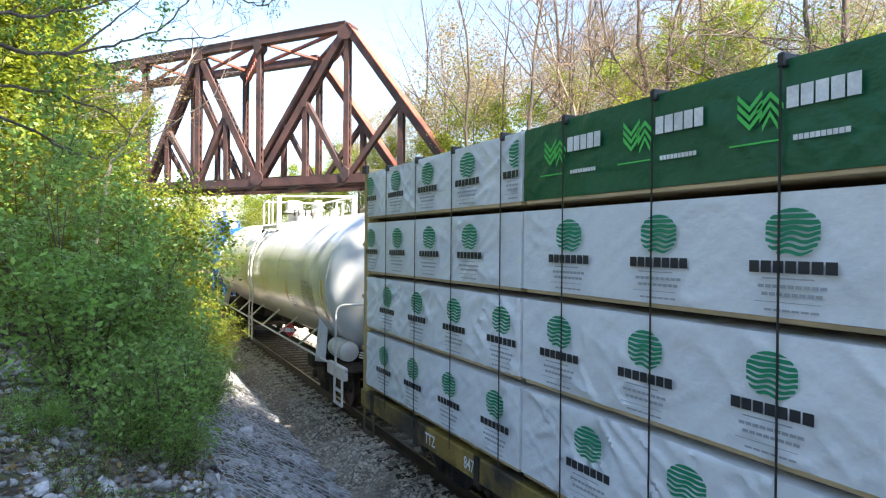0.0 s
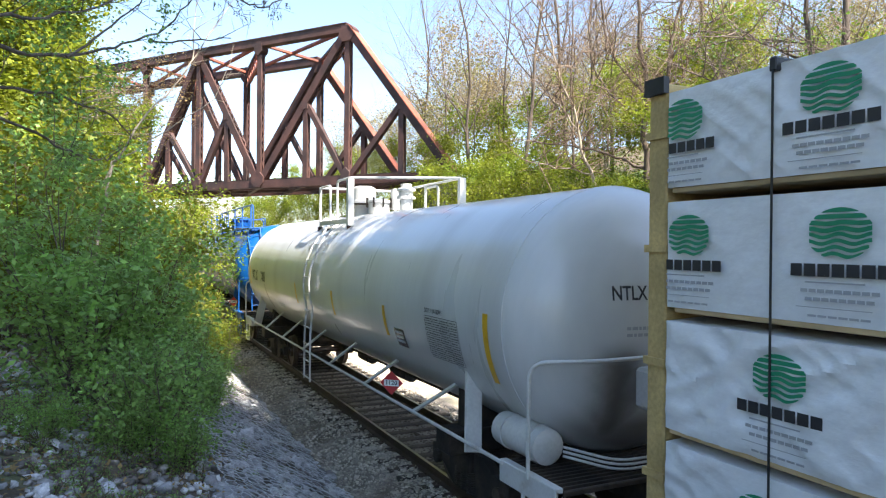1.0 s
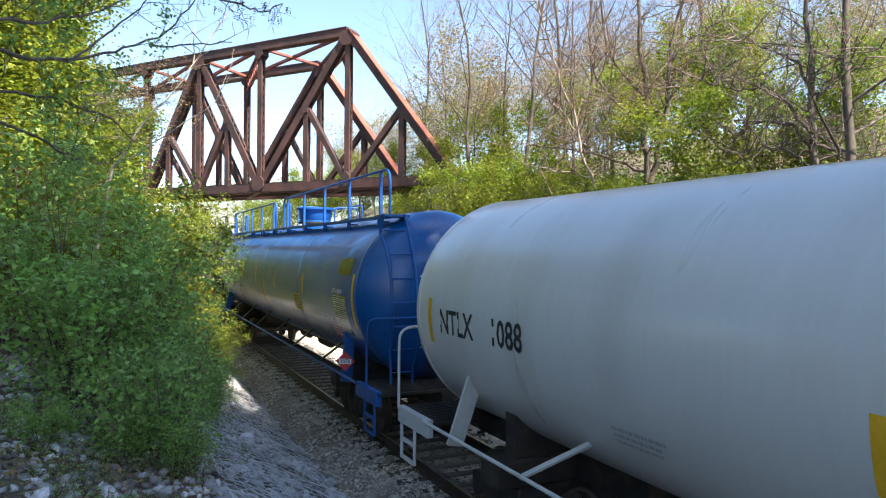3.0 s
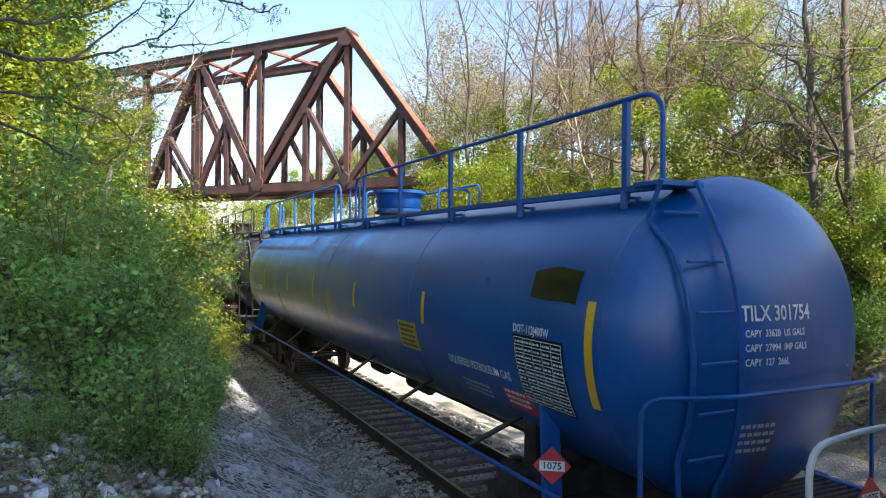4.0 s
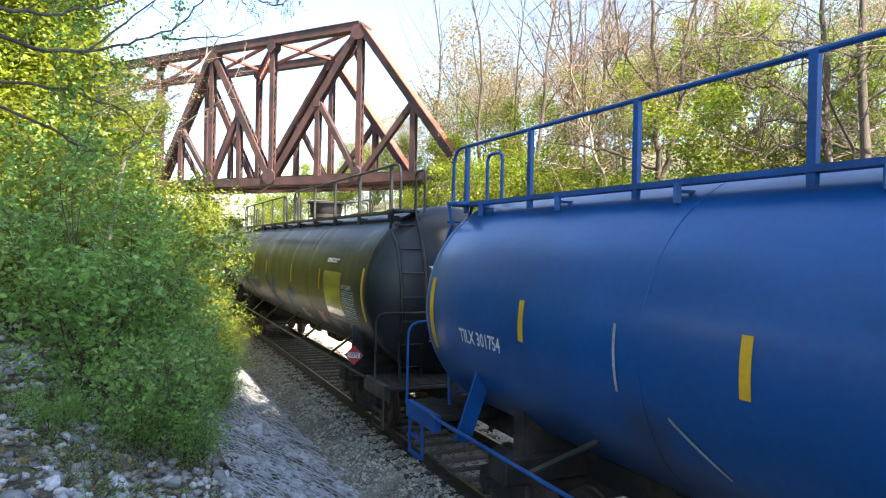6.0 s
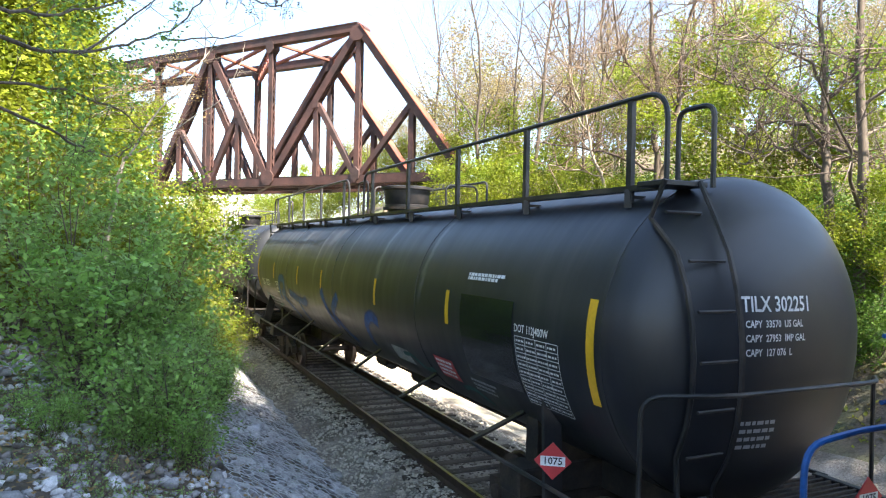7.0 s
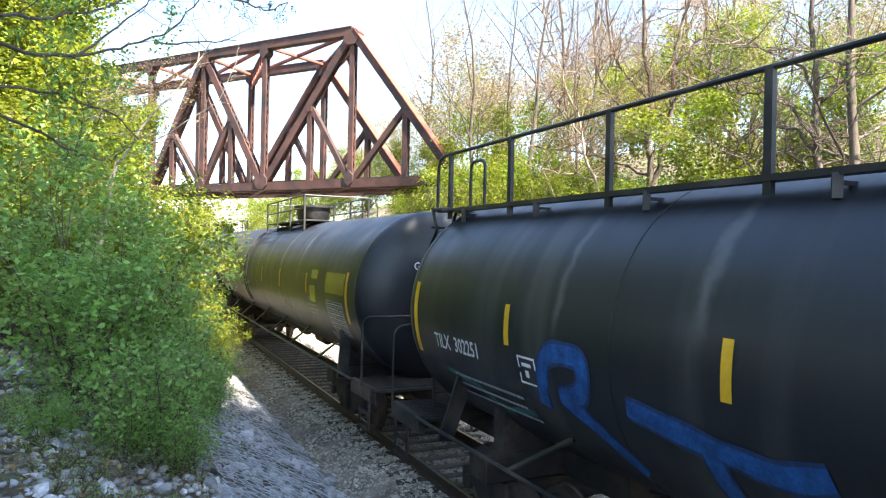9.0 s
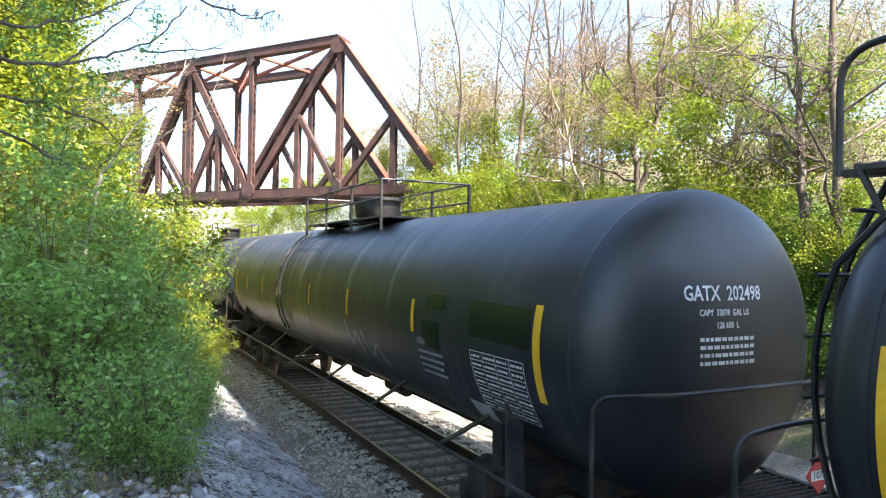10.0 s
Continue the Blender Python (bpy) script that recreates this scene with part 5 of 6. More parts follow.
# ---- plants ----
def limb_mesh(name, limbs, mat, parent):
    """limbs: (points, radii, sides). All of them become one mesh."""
    V, F = [], []
    for pts, rs, sides in limbs:
        ref = None
        base = len(V)
        for i, p in enumerate(pts):
            d = (pts[min(i + 1, len(pts) - 1)] - pts[max(i - 1, 0)])
            d = d.normalized() if d.length > 1e-6 else Vector((0, 0, 1))
            if ref is None or abs(ref.dot(d)) > 0.95:
                ref = d.orthogonal()
            a = (ref - d * ref.dot(d)).normalized()
            ref = a
            b = d.cross(a)
            for k in range(sides):
                t = 2 * math.pi * k / sides
                V.append(p + (a * math.cos(t) + b * math.sin(t)) * rs[i])
        for i in range(len(pts) - 1):
            for k in range(sides):
                j = base + i * sides
                F.append((j + k, j + (k + 1) % sides, j + sides + (k + 1) % sides, j + sides + k))
    ob = quads(name, [tuple(v) for v in V], F, mat, True)
    ob.parent = parent
    return ob


def grow(rng, start, way, length, radius, level, kids, out, tips, droop=0.0, wander=0.22, first=0.35, angle=(35, 70), shrink=(0.35, 0.6), top=2):
    """One limb and, along it, its side limbs down to the last level of kids."""
    n = 7 if level == 0 else (5 if level == 1 else 4)
    pts, rs = [Vector(start)], [radius]
    d = Vector(way).normalized()
    for i in range(n):
        d = (d + Vector((rng.uniform(-1, 1), rng.uniform(-1, 1), rng.uniform(-0.6, 0.8))) * wander * (0.45 if level == 0 else 1) + Vector((0, 0, -droop * level * 0.1))).normalized()
        pts.append(pts[-1] + d * length / n)
        rs.append(radius * (1 - 0.82 * (i + 1) / n))
    out[min(level, top)].append((pts, rs, (7, 5, 3, 3)[min(level, 3)]))
    if level >= len(kids):
        tips += pts[1:]
        return
    for k in range(kids[level]):
        t = first + (1 - first) * (k + rng.random()) / kids[level]
        i = min(n - 1, int(t * n))
        p = pts[i].lerp(pts[i + 1], t * n - i)
        dd = (pts[i + 1] - pts[i]).normalized()
        az = rng.uniform(0, 2 * math.pi)
        o = dd.orthogonal().normalized()
        o = (o * math.cos(az) + dd.cross(o) * math.sin(az))
        an = radians(rng.uniform(*angle))
        w = dd * math.cos(an) + o * math.sin(an) + Vector((0, 0, 0.15))
        grow(rng, p, w, length * rng.uniform(*shrink) * (1.15 - 0.5 * t), max(0.0045, rs[i] * 0.4), level + 1, kids, out, tips, droop, wander * 1.15, 0.2, angle, shrink, top)


def leaves(name, centres, size, mat, parent, seed, flat_up=0.35, ratio=0.55):
    """One small folded blade at each centre, turned at random."""
    rs = np.random.RandomState(seed)
    C = np.asarray(centres, dtype=float)
    n = len(C)
    a = rs.normal(size=(n, 3))
    a[:, 2] *= 0.6
    a /= np.linalg.norm(a, axis=1)[:, None]
    up = rs.normal(size=(n, 3)) + np.array([0, 0, flat_up * 3])
    b = np.cross(a, up)
    b /= np.linalg.norm(b, axis=1)[:, None] + 1e-9
    c = np.cross(a, b)
    s = (size * rs.uniform(0.6, 1.3, n))[:, None]
    V = np.stack([C - a * s * 0.5, C + b * s * ratio * 0.5 + c * s * 0.08, C + a * s * 0.5, C - b * s * ratio * 0.5 + c * s * 0.08], 1).reshape(-1, 3)
    F = np.arange(4 * n).reshape(-1, 4)
    ob = quads(name, V, F, mat)
    if parent:
        ob.parent = parent
    return ob


def clouds(rng, tips, n, spread):
    """n places scattered in clumps round the tips of the twigs."""
    rs = np.random.RandomState(rng.randrange(10 ** 6))
    T = np.array([tuple(t) for t in tips])
    pick = T[rs.randint(0, len(T), n)]
    return pick + rs.normal(size=(n, 3)) * spread


def build_tree(name, label, seed, H, r0, kids, bark="bark", leaf=None, n_leaves=0, leaf_size=0.1, spread=0.3, lean=(0, 0), first=0.35, angle=(35, 70), shrink=(0.35, 0.6), wander=0.22, group="", twig="twig"):
    rng = random.Random(seed)
    t = thing(name, pose(0, 0, 0), label, "tree", group)
    out, tips = [[], [], []], []
    grow(rng, (0, 0, -0.3), (lean[0], lean[1], 1), H, r0, 0, kids, out, tips, 0.0, wander, first, angle, shrink)
    limb_mesh("trunk", out[0], M[bark], t)
    limb_mesh("branching", out[1], M[bark], t)
    tagged(limb_mesh("twig_mass", out[2], M[twig], t), kind="stuff")
    if leaf:
        tagged(leaves("foliage", clouds(rng, tips, n_leaves, spread), leaf_size, M[leaf], t, seed), kind="stuff")
    return t


def build_shrub(name, label, seed, H, stems, n_leaves, leaf_size, mat, spread=0.16, width=0.9, group="", base=0.25):
    rng = random.Random(seed)
    t = thing(name, pose(0, 0, 0), label, "shrub", group)
    out, tips = [[], [], []], []
    for k in range(stems):
        az = rng.uniform(0, 2 * math.pi)
        tilt = rng.uniform(0.1, width)
        grow(rng, (base * math.cos(az), base * math.sin(az), -0.1), (math.cos(az) * tilt, math.sin(az) * tilt, 1), H * rng.uniform(0.5, 1.2), 0.022, 0, (6, 4), out, tips, 0.5, 0.3, 0.22, (25, 65), (0.3, 0.5), 1)
    tagged(limb_mesh("stem_clump", out[0], M["bark"], t), kind="stuff")
    tagged(limb_mesh("twig_mass", out[1], M["twig"], t), kind="stuff")
    tagged(leaves("foliage", clouds(rng, tips, n_leaves, spread), leaf_size, M[mat], t, seed), kind="stuff")
    return t


def put(x, y, turn=0, s=1.0, dz=0.0):
    return pose(x, y, ground_z(x, y) + dz, 0, 0, turn) @ Matrix.Scale(s, 4)


def scatter(proto, places):
    """The first place takes the tree itself, the others take copies."""
    proto.matrix_basis = put(*places[0])
    for p in places[1:]:
        copy_thing(proto, put(*p))


def polar(az, r):
    return r * math.sin(radians(az)), r * math.cos(radians(az))


# bare and budding trees on the far bank
tall = build_tree("bare_tree", "tall slender bare tree with thin grey trunk on the far bank", 11, 15, 0.115, (15, 9, 7), group="trees on the far bank", twig="twig_dark", first=0.3, wander=0.34, angle=(25, 60), shrink=(0.3, 0.5))
tall2 = build_tree("bare_tree", "tall crooked bare tree with budding twigs on the far bank", 12, 14, 0.11, (15, 9, 7), "bark", "bud", 1500, 0.07, 0.12, group="trees on the far bank", first=0.28, angle=(30, 65), shrink=(0.3, 0.52))
scatter(tall, [(*polar(37.2, 33), 200, 1.1), (*polar(32.2, 33), 140, 1.05), (*polar(27.8, 36), 30, 1.0), (*polar(49.5, 30), 250, 1.0), (*polar(35.6, 36), 310, 1.1),
               (*polar(24.0, 50), 60, 1.1), (*polar(46.5, 34), 15, 1.1)])
scatter(tall2, [(*polar(39.4, 34), 0, 1.0), (*polar(30.2, 38), 70, 1.0), (*polar(34.2, 40), 160, 1.1), (*polar(47.8, 31), 200, 1.0), (*polar(25.9, 44), 260, 1.0), (*polar(44.8, 38), 20, 1.1),
                (*polar(36.3, 27), 33, 0.75)])
dark = build_tree("gnarled_tree", "dark thick-trunked tree with tangled limbs beside the track", 21, 15, 0.15, (13, 9, 6), "bark", "leaf", 1800, 0.1, 0.2, (0.08, 0.0), 0.15, (40, 85), (0.3, 0.5), 0.28, group="trees beside the track", twig="twig_dark")
scatter(dark, [(*polar(56.2, 19), 120, 1.0)])
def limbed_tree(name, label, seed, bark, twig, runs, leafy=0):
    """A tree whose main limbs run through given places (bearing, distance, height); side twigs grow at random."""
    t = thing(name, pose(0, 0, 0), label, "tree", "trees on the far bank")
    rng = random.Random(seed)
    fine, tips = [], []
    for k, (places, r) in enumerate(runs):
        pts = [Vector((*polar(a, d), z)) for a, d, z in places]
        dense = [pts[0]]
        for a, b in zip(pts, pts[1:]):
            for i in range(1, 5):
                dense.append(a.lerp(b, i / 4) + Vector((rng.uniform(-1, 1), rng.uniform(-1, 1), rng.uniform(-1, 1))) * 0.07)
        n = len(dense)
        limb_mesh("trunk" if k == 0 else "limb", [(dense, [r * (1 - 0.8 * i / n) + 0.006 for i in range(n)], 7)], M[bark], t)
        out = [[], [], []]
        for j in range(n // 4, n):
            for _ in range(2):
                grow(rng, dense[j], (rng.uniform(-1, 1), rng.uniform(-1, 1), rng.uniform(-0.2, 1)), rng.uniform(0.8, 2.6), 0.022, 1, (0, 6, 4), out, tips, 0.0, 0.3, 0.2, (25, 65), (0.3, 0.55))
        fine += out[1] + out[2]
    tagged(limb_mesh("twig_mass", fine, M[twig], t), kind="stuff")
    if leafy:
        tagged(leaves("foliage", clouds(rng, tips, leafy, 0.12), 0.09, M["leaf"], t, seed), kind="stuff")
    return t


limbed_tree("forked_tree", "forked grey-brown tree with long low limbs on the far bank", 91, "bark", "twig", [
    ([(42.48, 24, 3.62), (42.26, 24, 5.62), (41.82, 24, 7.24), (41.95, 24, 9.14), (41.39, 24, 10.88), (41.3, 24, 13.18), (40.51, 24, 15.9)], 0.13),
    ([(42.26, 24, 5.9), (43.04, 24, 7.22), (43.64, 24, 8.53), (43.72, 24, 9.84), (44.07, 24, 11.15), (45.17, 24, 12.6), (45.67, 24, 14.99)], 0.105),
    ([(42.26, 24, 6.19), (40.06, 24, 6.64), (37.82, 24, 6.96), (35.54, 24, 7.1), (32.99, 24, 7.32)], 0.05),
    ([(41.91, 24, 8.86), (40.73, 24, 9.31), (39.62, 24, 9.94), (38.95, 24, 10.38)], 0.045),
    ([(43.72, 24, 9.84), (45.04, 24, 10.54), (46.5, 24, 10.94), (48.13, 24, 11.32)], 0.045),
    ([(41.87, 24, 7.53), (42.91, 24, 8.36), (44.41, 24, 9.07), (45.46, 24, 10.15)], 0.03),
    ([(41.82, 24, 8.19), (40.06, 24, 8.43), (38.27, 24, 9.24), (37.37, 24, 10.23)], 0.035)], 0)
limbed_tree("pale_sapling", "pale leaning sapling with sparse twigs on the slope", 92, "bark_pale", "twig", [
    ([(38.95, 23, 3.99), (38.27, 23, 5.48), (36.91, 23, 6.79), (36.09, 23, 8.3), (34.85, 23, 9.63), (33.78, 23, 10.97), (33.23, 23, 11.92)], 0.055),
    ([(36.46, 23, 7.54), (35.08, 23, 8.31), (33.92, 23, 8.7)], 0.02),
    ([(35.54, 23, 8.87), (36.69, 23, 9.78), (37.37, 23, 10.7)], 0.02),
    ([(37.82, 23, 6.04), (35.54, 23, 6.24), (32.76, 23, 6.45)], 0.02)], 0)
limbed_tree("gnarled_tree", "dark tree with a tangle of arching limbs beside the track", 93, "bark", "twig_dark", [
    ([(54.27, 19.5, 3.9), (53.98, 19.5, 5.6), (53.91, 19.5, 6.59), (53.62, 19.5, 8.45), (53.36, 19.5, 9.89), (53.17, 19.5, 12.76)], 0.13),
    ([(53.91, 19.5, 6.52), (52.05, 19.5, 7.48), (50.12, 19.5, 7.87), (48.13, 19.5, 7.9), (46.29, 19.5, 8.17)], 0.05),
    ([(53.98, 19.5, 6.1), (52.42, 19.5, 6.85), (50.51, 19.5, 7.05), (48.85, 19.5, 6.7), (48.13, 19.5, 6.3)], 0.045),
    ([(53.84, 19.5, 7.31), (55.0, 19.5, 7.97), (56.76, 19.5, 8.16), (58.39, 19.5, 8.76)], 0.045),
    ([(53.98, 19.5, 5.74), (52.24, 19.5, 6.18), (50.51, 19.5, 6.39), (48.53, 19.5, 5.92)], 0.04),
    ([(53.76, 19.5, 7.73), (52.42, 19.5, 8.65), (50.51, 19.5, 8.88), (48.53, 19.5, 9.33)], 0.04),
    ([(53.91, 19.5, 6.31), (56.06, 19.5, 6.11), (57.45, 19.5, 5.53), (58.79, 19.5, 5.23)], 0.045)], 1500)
fuzz = build_tree("budding_tree", "budding spring tree with tan twigs in the far wood", 31, 9.5, 0.11, (12, 8, 5), "bark_pale", "haze_wood", 6500, 0.16, 0.4, group="budding trees of the far wood", first=0.15, angle=(35, 75), shrink=(0.4, 0.65), wander=0.4)
rng = random.Random(5)
places = []
for k in range(30):
    az = 17 + 45 * (k + rng.random()) / 30
    r = rng.uniform(40, 72) * (1.0 if az > 27 else 1.2)
    places.append((*polar(az, r), rng.uniform(0, 360), rng.uniform(0.7, 1.05)))
places += [(*polar(az, r), 40 * az, s) for az, r, s in ((4.6, 120, 1.0), (6.0, 112, 1.1), (7.3, 125, 1.2), (8.6, 115, 1.1), (3.4, 135, 1.1))]
scatter(fuzz, places)
twiggy = build_tree("bare_tree", "grey bare tree with dense fine twigs in the far wood", 33, 11, 0.10, (12, 9, 6), "bark", None, group="budding trees of the far wood", first=0.2, angle=(30, 65), shrink=(0.35, 0.6), wander=0.38)
scatter(twiggy, [(*polar(18 + 42 * (k + rng.random()) / 11, rng.uniform(40, 62)), rng.uniform(0, 360), rng.uniform(0.8, 1.05)) for k in range(11)])
# lime-green shrubs and saplings on the sunny slope
lime = build_tree("leafing_sapling", "young tree with fresh lime-green leaves on the slope", 41, 6.5, 0.07, (12, 7, 4), "bark_pale", "leaf_lime", 11000, 0.15, 0.26, group="leafing saplings on the slope", first=0.15, angle=(35, 75), shrink=(0.35, 0.6))
pl = []
for az, r, s in ((46.5, 22, 0.85), (41, 22.5, 0.7), (49, 20.5, 0.7), (34, 27, 0.9), (31, 29, 1.0), (36.5, 25, 0.75), (38.8, 24, 0.65), (28.5, 32, 1.0), (26.5, 35, 1.0), (51.5, 23, 0.85), (54.5, 24, 0.9),
                 (57, 23, 0.9), (44, 28, 1.1), (33, 35, 1.2), (47.5, 29, 1.1), (39, 31, 1.1), (29.5, 38, 1.3), (24.5, 42, 1.1), (57.5, 18.5, 0.6), (23.2, 33.5, 0.75), (25.5, 31, 0.6), (22, 40, 0.8)):
    pl.append((*polar(az, r), rng.uniform(0, 360), s * 0.95))
# the sunny wood beyond the bridge
for az, r, s in ((9.6, 88, 1.3), (11.2, 80, 1.25), (12.8, 74, 1.2), (14.4, 70, 1.2), (16.2, 66, 1.15), (18.0, 64, 1.1), (19.8, 60, 1.1), (13.5, 95, 1.6), (10.4, 105, 1.7), (17.0, 85, 1.5), (21.4, 57, 1.1)):
    pl.append((*polar(az, r), rng.uniform(0, 360), s))
scatter(lime, pl)
scrub = build_shrub("hillside_shrub", "leafy green shrub with arching stems on the slope", 43, 2.6, 16, 6500, 0.12, "leaf", 0.2, 1.2, "shrubs on the slope")
pl = []
for k in range(44):
    az = 21 + 39 * (k + rng.random()) / 44
    x = rng.uniform(14.2, 20)
    y = x / math.tan(radians(az))
    pl.append((x, y, rng.uniform(0, 360), rng.uniform(0.6, 1.15)))
scatter(scrub, pl)
# high-crowned trees out of view, added to shade the near stretch of track
shady = build_tree("leafy_tree", "unseen broad high-crowned tree, added to shade the track", 51, 15.5, 0.2, (14, 8, 4), "bark", "leaf", 13000, 0.27, 0.6, group="leafy trees above the track", first=0.72, angle=(50, 80), shrink=(0.42, 0.6))
scatter(shady, [(7.0, -5.2, 80, 1.3), (12.4, -13.6, 210, 1.4), (6.7, -15.5, 20, 1.35), (2.2, -6.8, 140, 1.25), (16.2, -9.0, 300, 1.2)])
# low-crowned trees left of the view, added to keep sky off the tank sides
low = build_tree("leafy_tree", "unseen low-crowned tree, added to darken the tank sides", 52, 9.5, 0.14, (16, 8, 4), "bark", "leaf", 9000, 0.2, 0.4, group="leafy trees on the near bank", first=0.1, angle=(45, 80), shrink=(0.35, 0.5))
scatter(low, [(-8.6, 0.5, 0, 1.0), (-8.4, 6.8, 90, 1.0), (-9.0, 12.5, 300, 0.9)])

# left bank: lime trees in the sun, shrubs in the shade
bank = build_tree("leafing_tree", "tall tree in fresh yellow-green leaf on the near bank", 61, 13, 0.2, (14, 9, 5), "bark", "leaf_lime", 46000, 0.19, 0.36, group="leafing trees on the near bank", first=0.1, angle=(40, 80), shrink=(0.3, 0.48))
scatter(bank, [(-7.4, 24.0, 140, 1.0), (-4.0, 22.5, 0, 1.0), (-3.4, 30, 100, 0.9), (-8.0, 19, 200, 1.15), (-3.2, 39, 20, 0.5), (-8, 29, 250, 1.2), (-1.0, 26.5, 160, 0.6), (-5.6, 17.5, 300, 0.62), (-0.9, 34, 60, 0.58)])
honey = build_shrub("honeysuckle_shrub", "dense green shrub with small paired leaves on the stony bank", 63, 3.1, 20, 7600, 0.11, "leaf_bush", 0.11, 0.85, "shrubs on the near bank")
honey2 = build_shrub("honeysuckle_shrub", "bushy green shrub with bright young leaf tips on the stony bank", 64, 2.7, 16, 5200, 0.105, "leaf_bush", 0.12, 1.0, "shrubs on the near bank")
scatter(honey, [(-0.35, 11.4, 0, 1.0), (-2.1, 16.6, 110, 1.15), (0.1, 14.6, 200, 0.95)])
scatter(honey2, [(-0.75, 8.9, 130, 0.26), (0.75, 11.3, 15, 0.6), (0.45, 9.9, 77, 0.6), (-0.9, 11.9, 190, 0.85), (0.3, 12.8, 140, 0.85), (0.0, 10.3, 60, 0.55), (0.65, 16.8, 220, 0.95), (-3.3, 16.0, 310, 0.8), (0.35, 10.4, 30, 0.62)])
near_bush = build_shrub("honeysuckle_shrub", "loose leafy shrub with thin arching stems on the bank", 67, 1.5, 16, 3300, 0.085, "leaf_bush", 0.12, 0.66, "shrubs on the near bank", 0.25)
scatter(near_bush, [(0.42, 9.3, 0, 0.85), (0.15, 10.3, 100, 1.0), (0.55, 10.6, 200, 0.85), (0.55, 11.9, 300, 0.95), (0.75, 13.2, 50, 0.9), (0.7, 14.8, 140, 0.8), (0.8, 16.6, 240, 0.8), (0.62, 8.7, 70, 0.5), (0.05, 8.9, 20, 0.45), (1.35, 12.6, 115, 0.5), (1.6, 14.0, 215, 0.55), (1.85, 15.4, 315, 0.55), (2.05, 16.8, 25, 0.55)])
# same kind of shrub; the sun on it is put into lime leaf colour
sunny = build_shrub("honeysuckle_shrub", "sunlit yellow-green shrub along the near bank", 65, 3.0, 20, 10000, 0.10, "leaf_lime", 0.13, 0.8, "shrubs on the near bank")
scatter(sunny, [(0.2, 20.5, 90, 1.1), (-1.4, 19.5, 300, 1.3), (0.3, 27, 20, 1.2), (-2.2, 25, 20, 1.4), (0.95, 23.5, 80, 1.0), (0.8, 32, 10, 1.3), (0.6, 40, 30, 1.4), (-3.3, 17.5, 40, 1.3), (-0.3, 15.9, 200, 1.05), (-5.4, 18.2, 250, 1.3), (1.2, 29.5, 50, 1.0), (1.0, 36, 50, 1.1), (1.9, 17.2, 115, 0.36), (2.1, 19.0, 215, 0.4), (2.2, 20.8, 315, 0.42), (1.55, 18.0, 15, 0.42), (1.65, 19.8, 75, 0.45), (1.75, 21.5, 135, 0.5), (1.9, 23.5, 195, 0.5), (2.0, 25.8, 255, 0.55)])
sprig = build_shrub("seedling", "small leafy green seedling among the stones", 66, 0.5, 6, 130, 0.06, "leaf_bush", 0.05, 1.1, "seedlings among the stones", 0.06)
rng = random.Random(9)
pl = []
for k in range(170):
    x, y = rng.uniform(-2.4, 1.0), rng.uniform(5.0, 11.5)
    if k < 12:
        x, y = rng.uniform(1.2, 2.3), rng.uniform(6.5, 14)
    pl.append((x, y, rng.uniform(0, 360), rng.uniform(0.4, 0.95)))
scatter(sprig, pl)


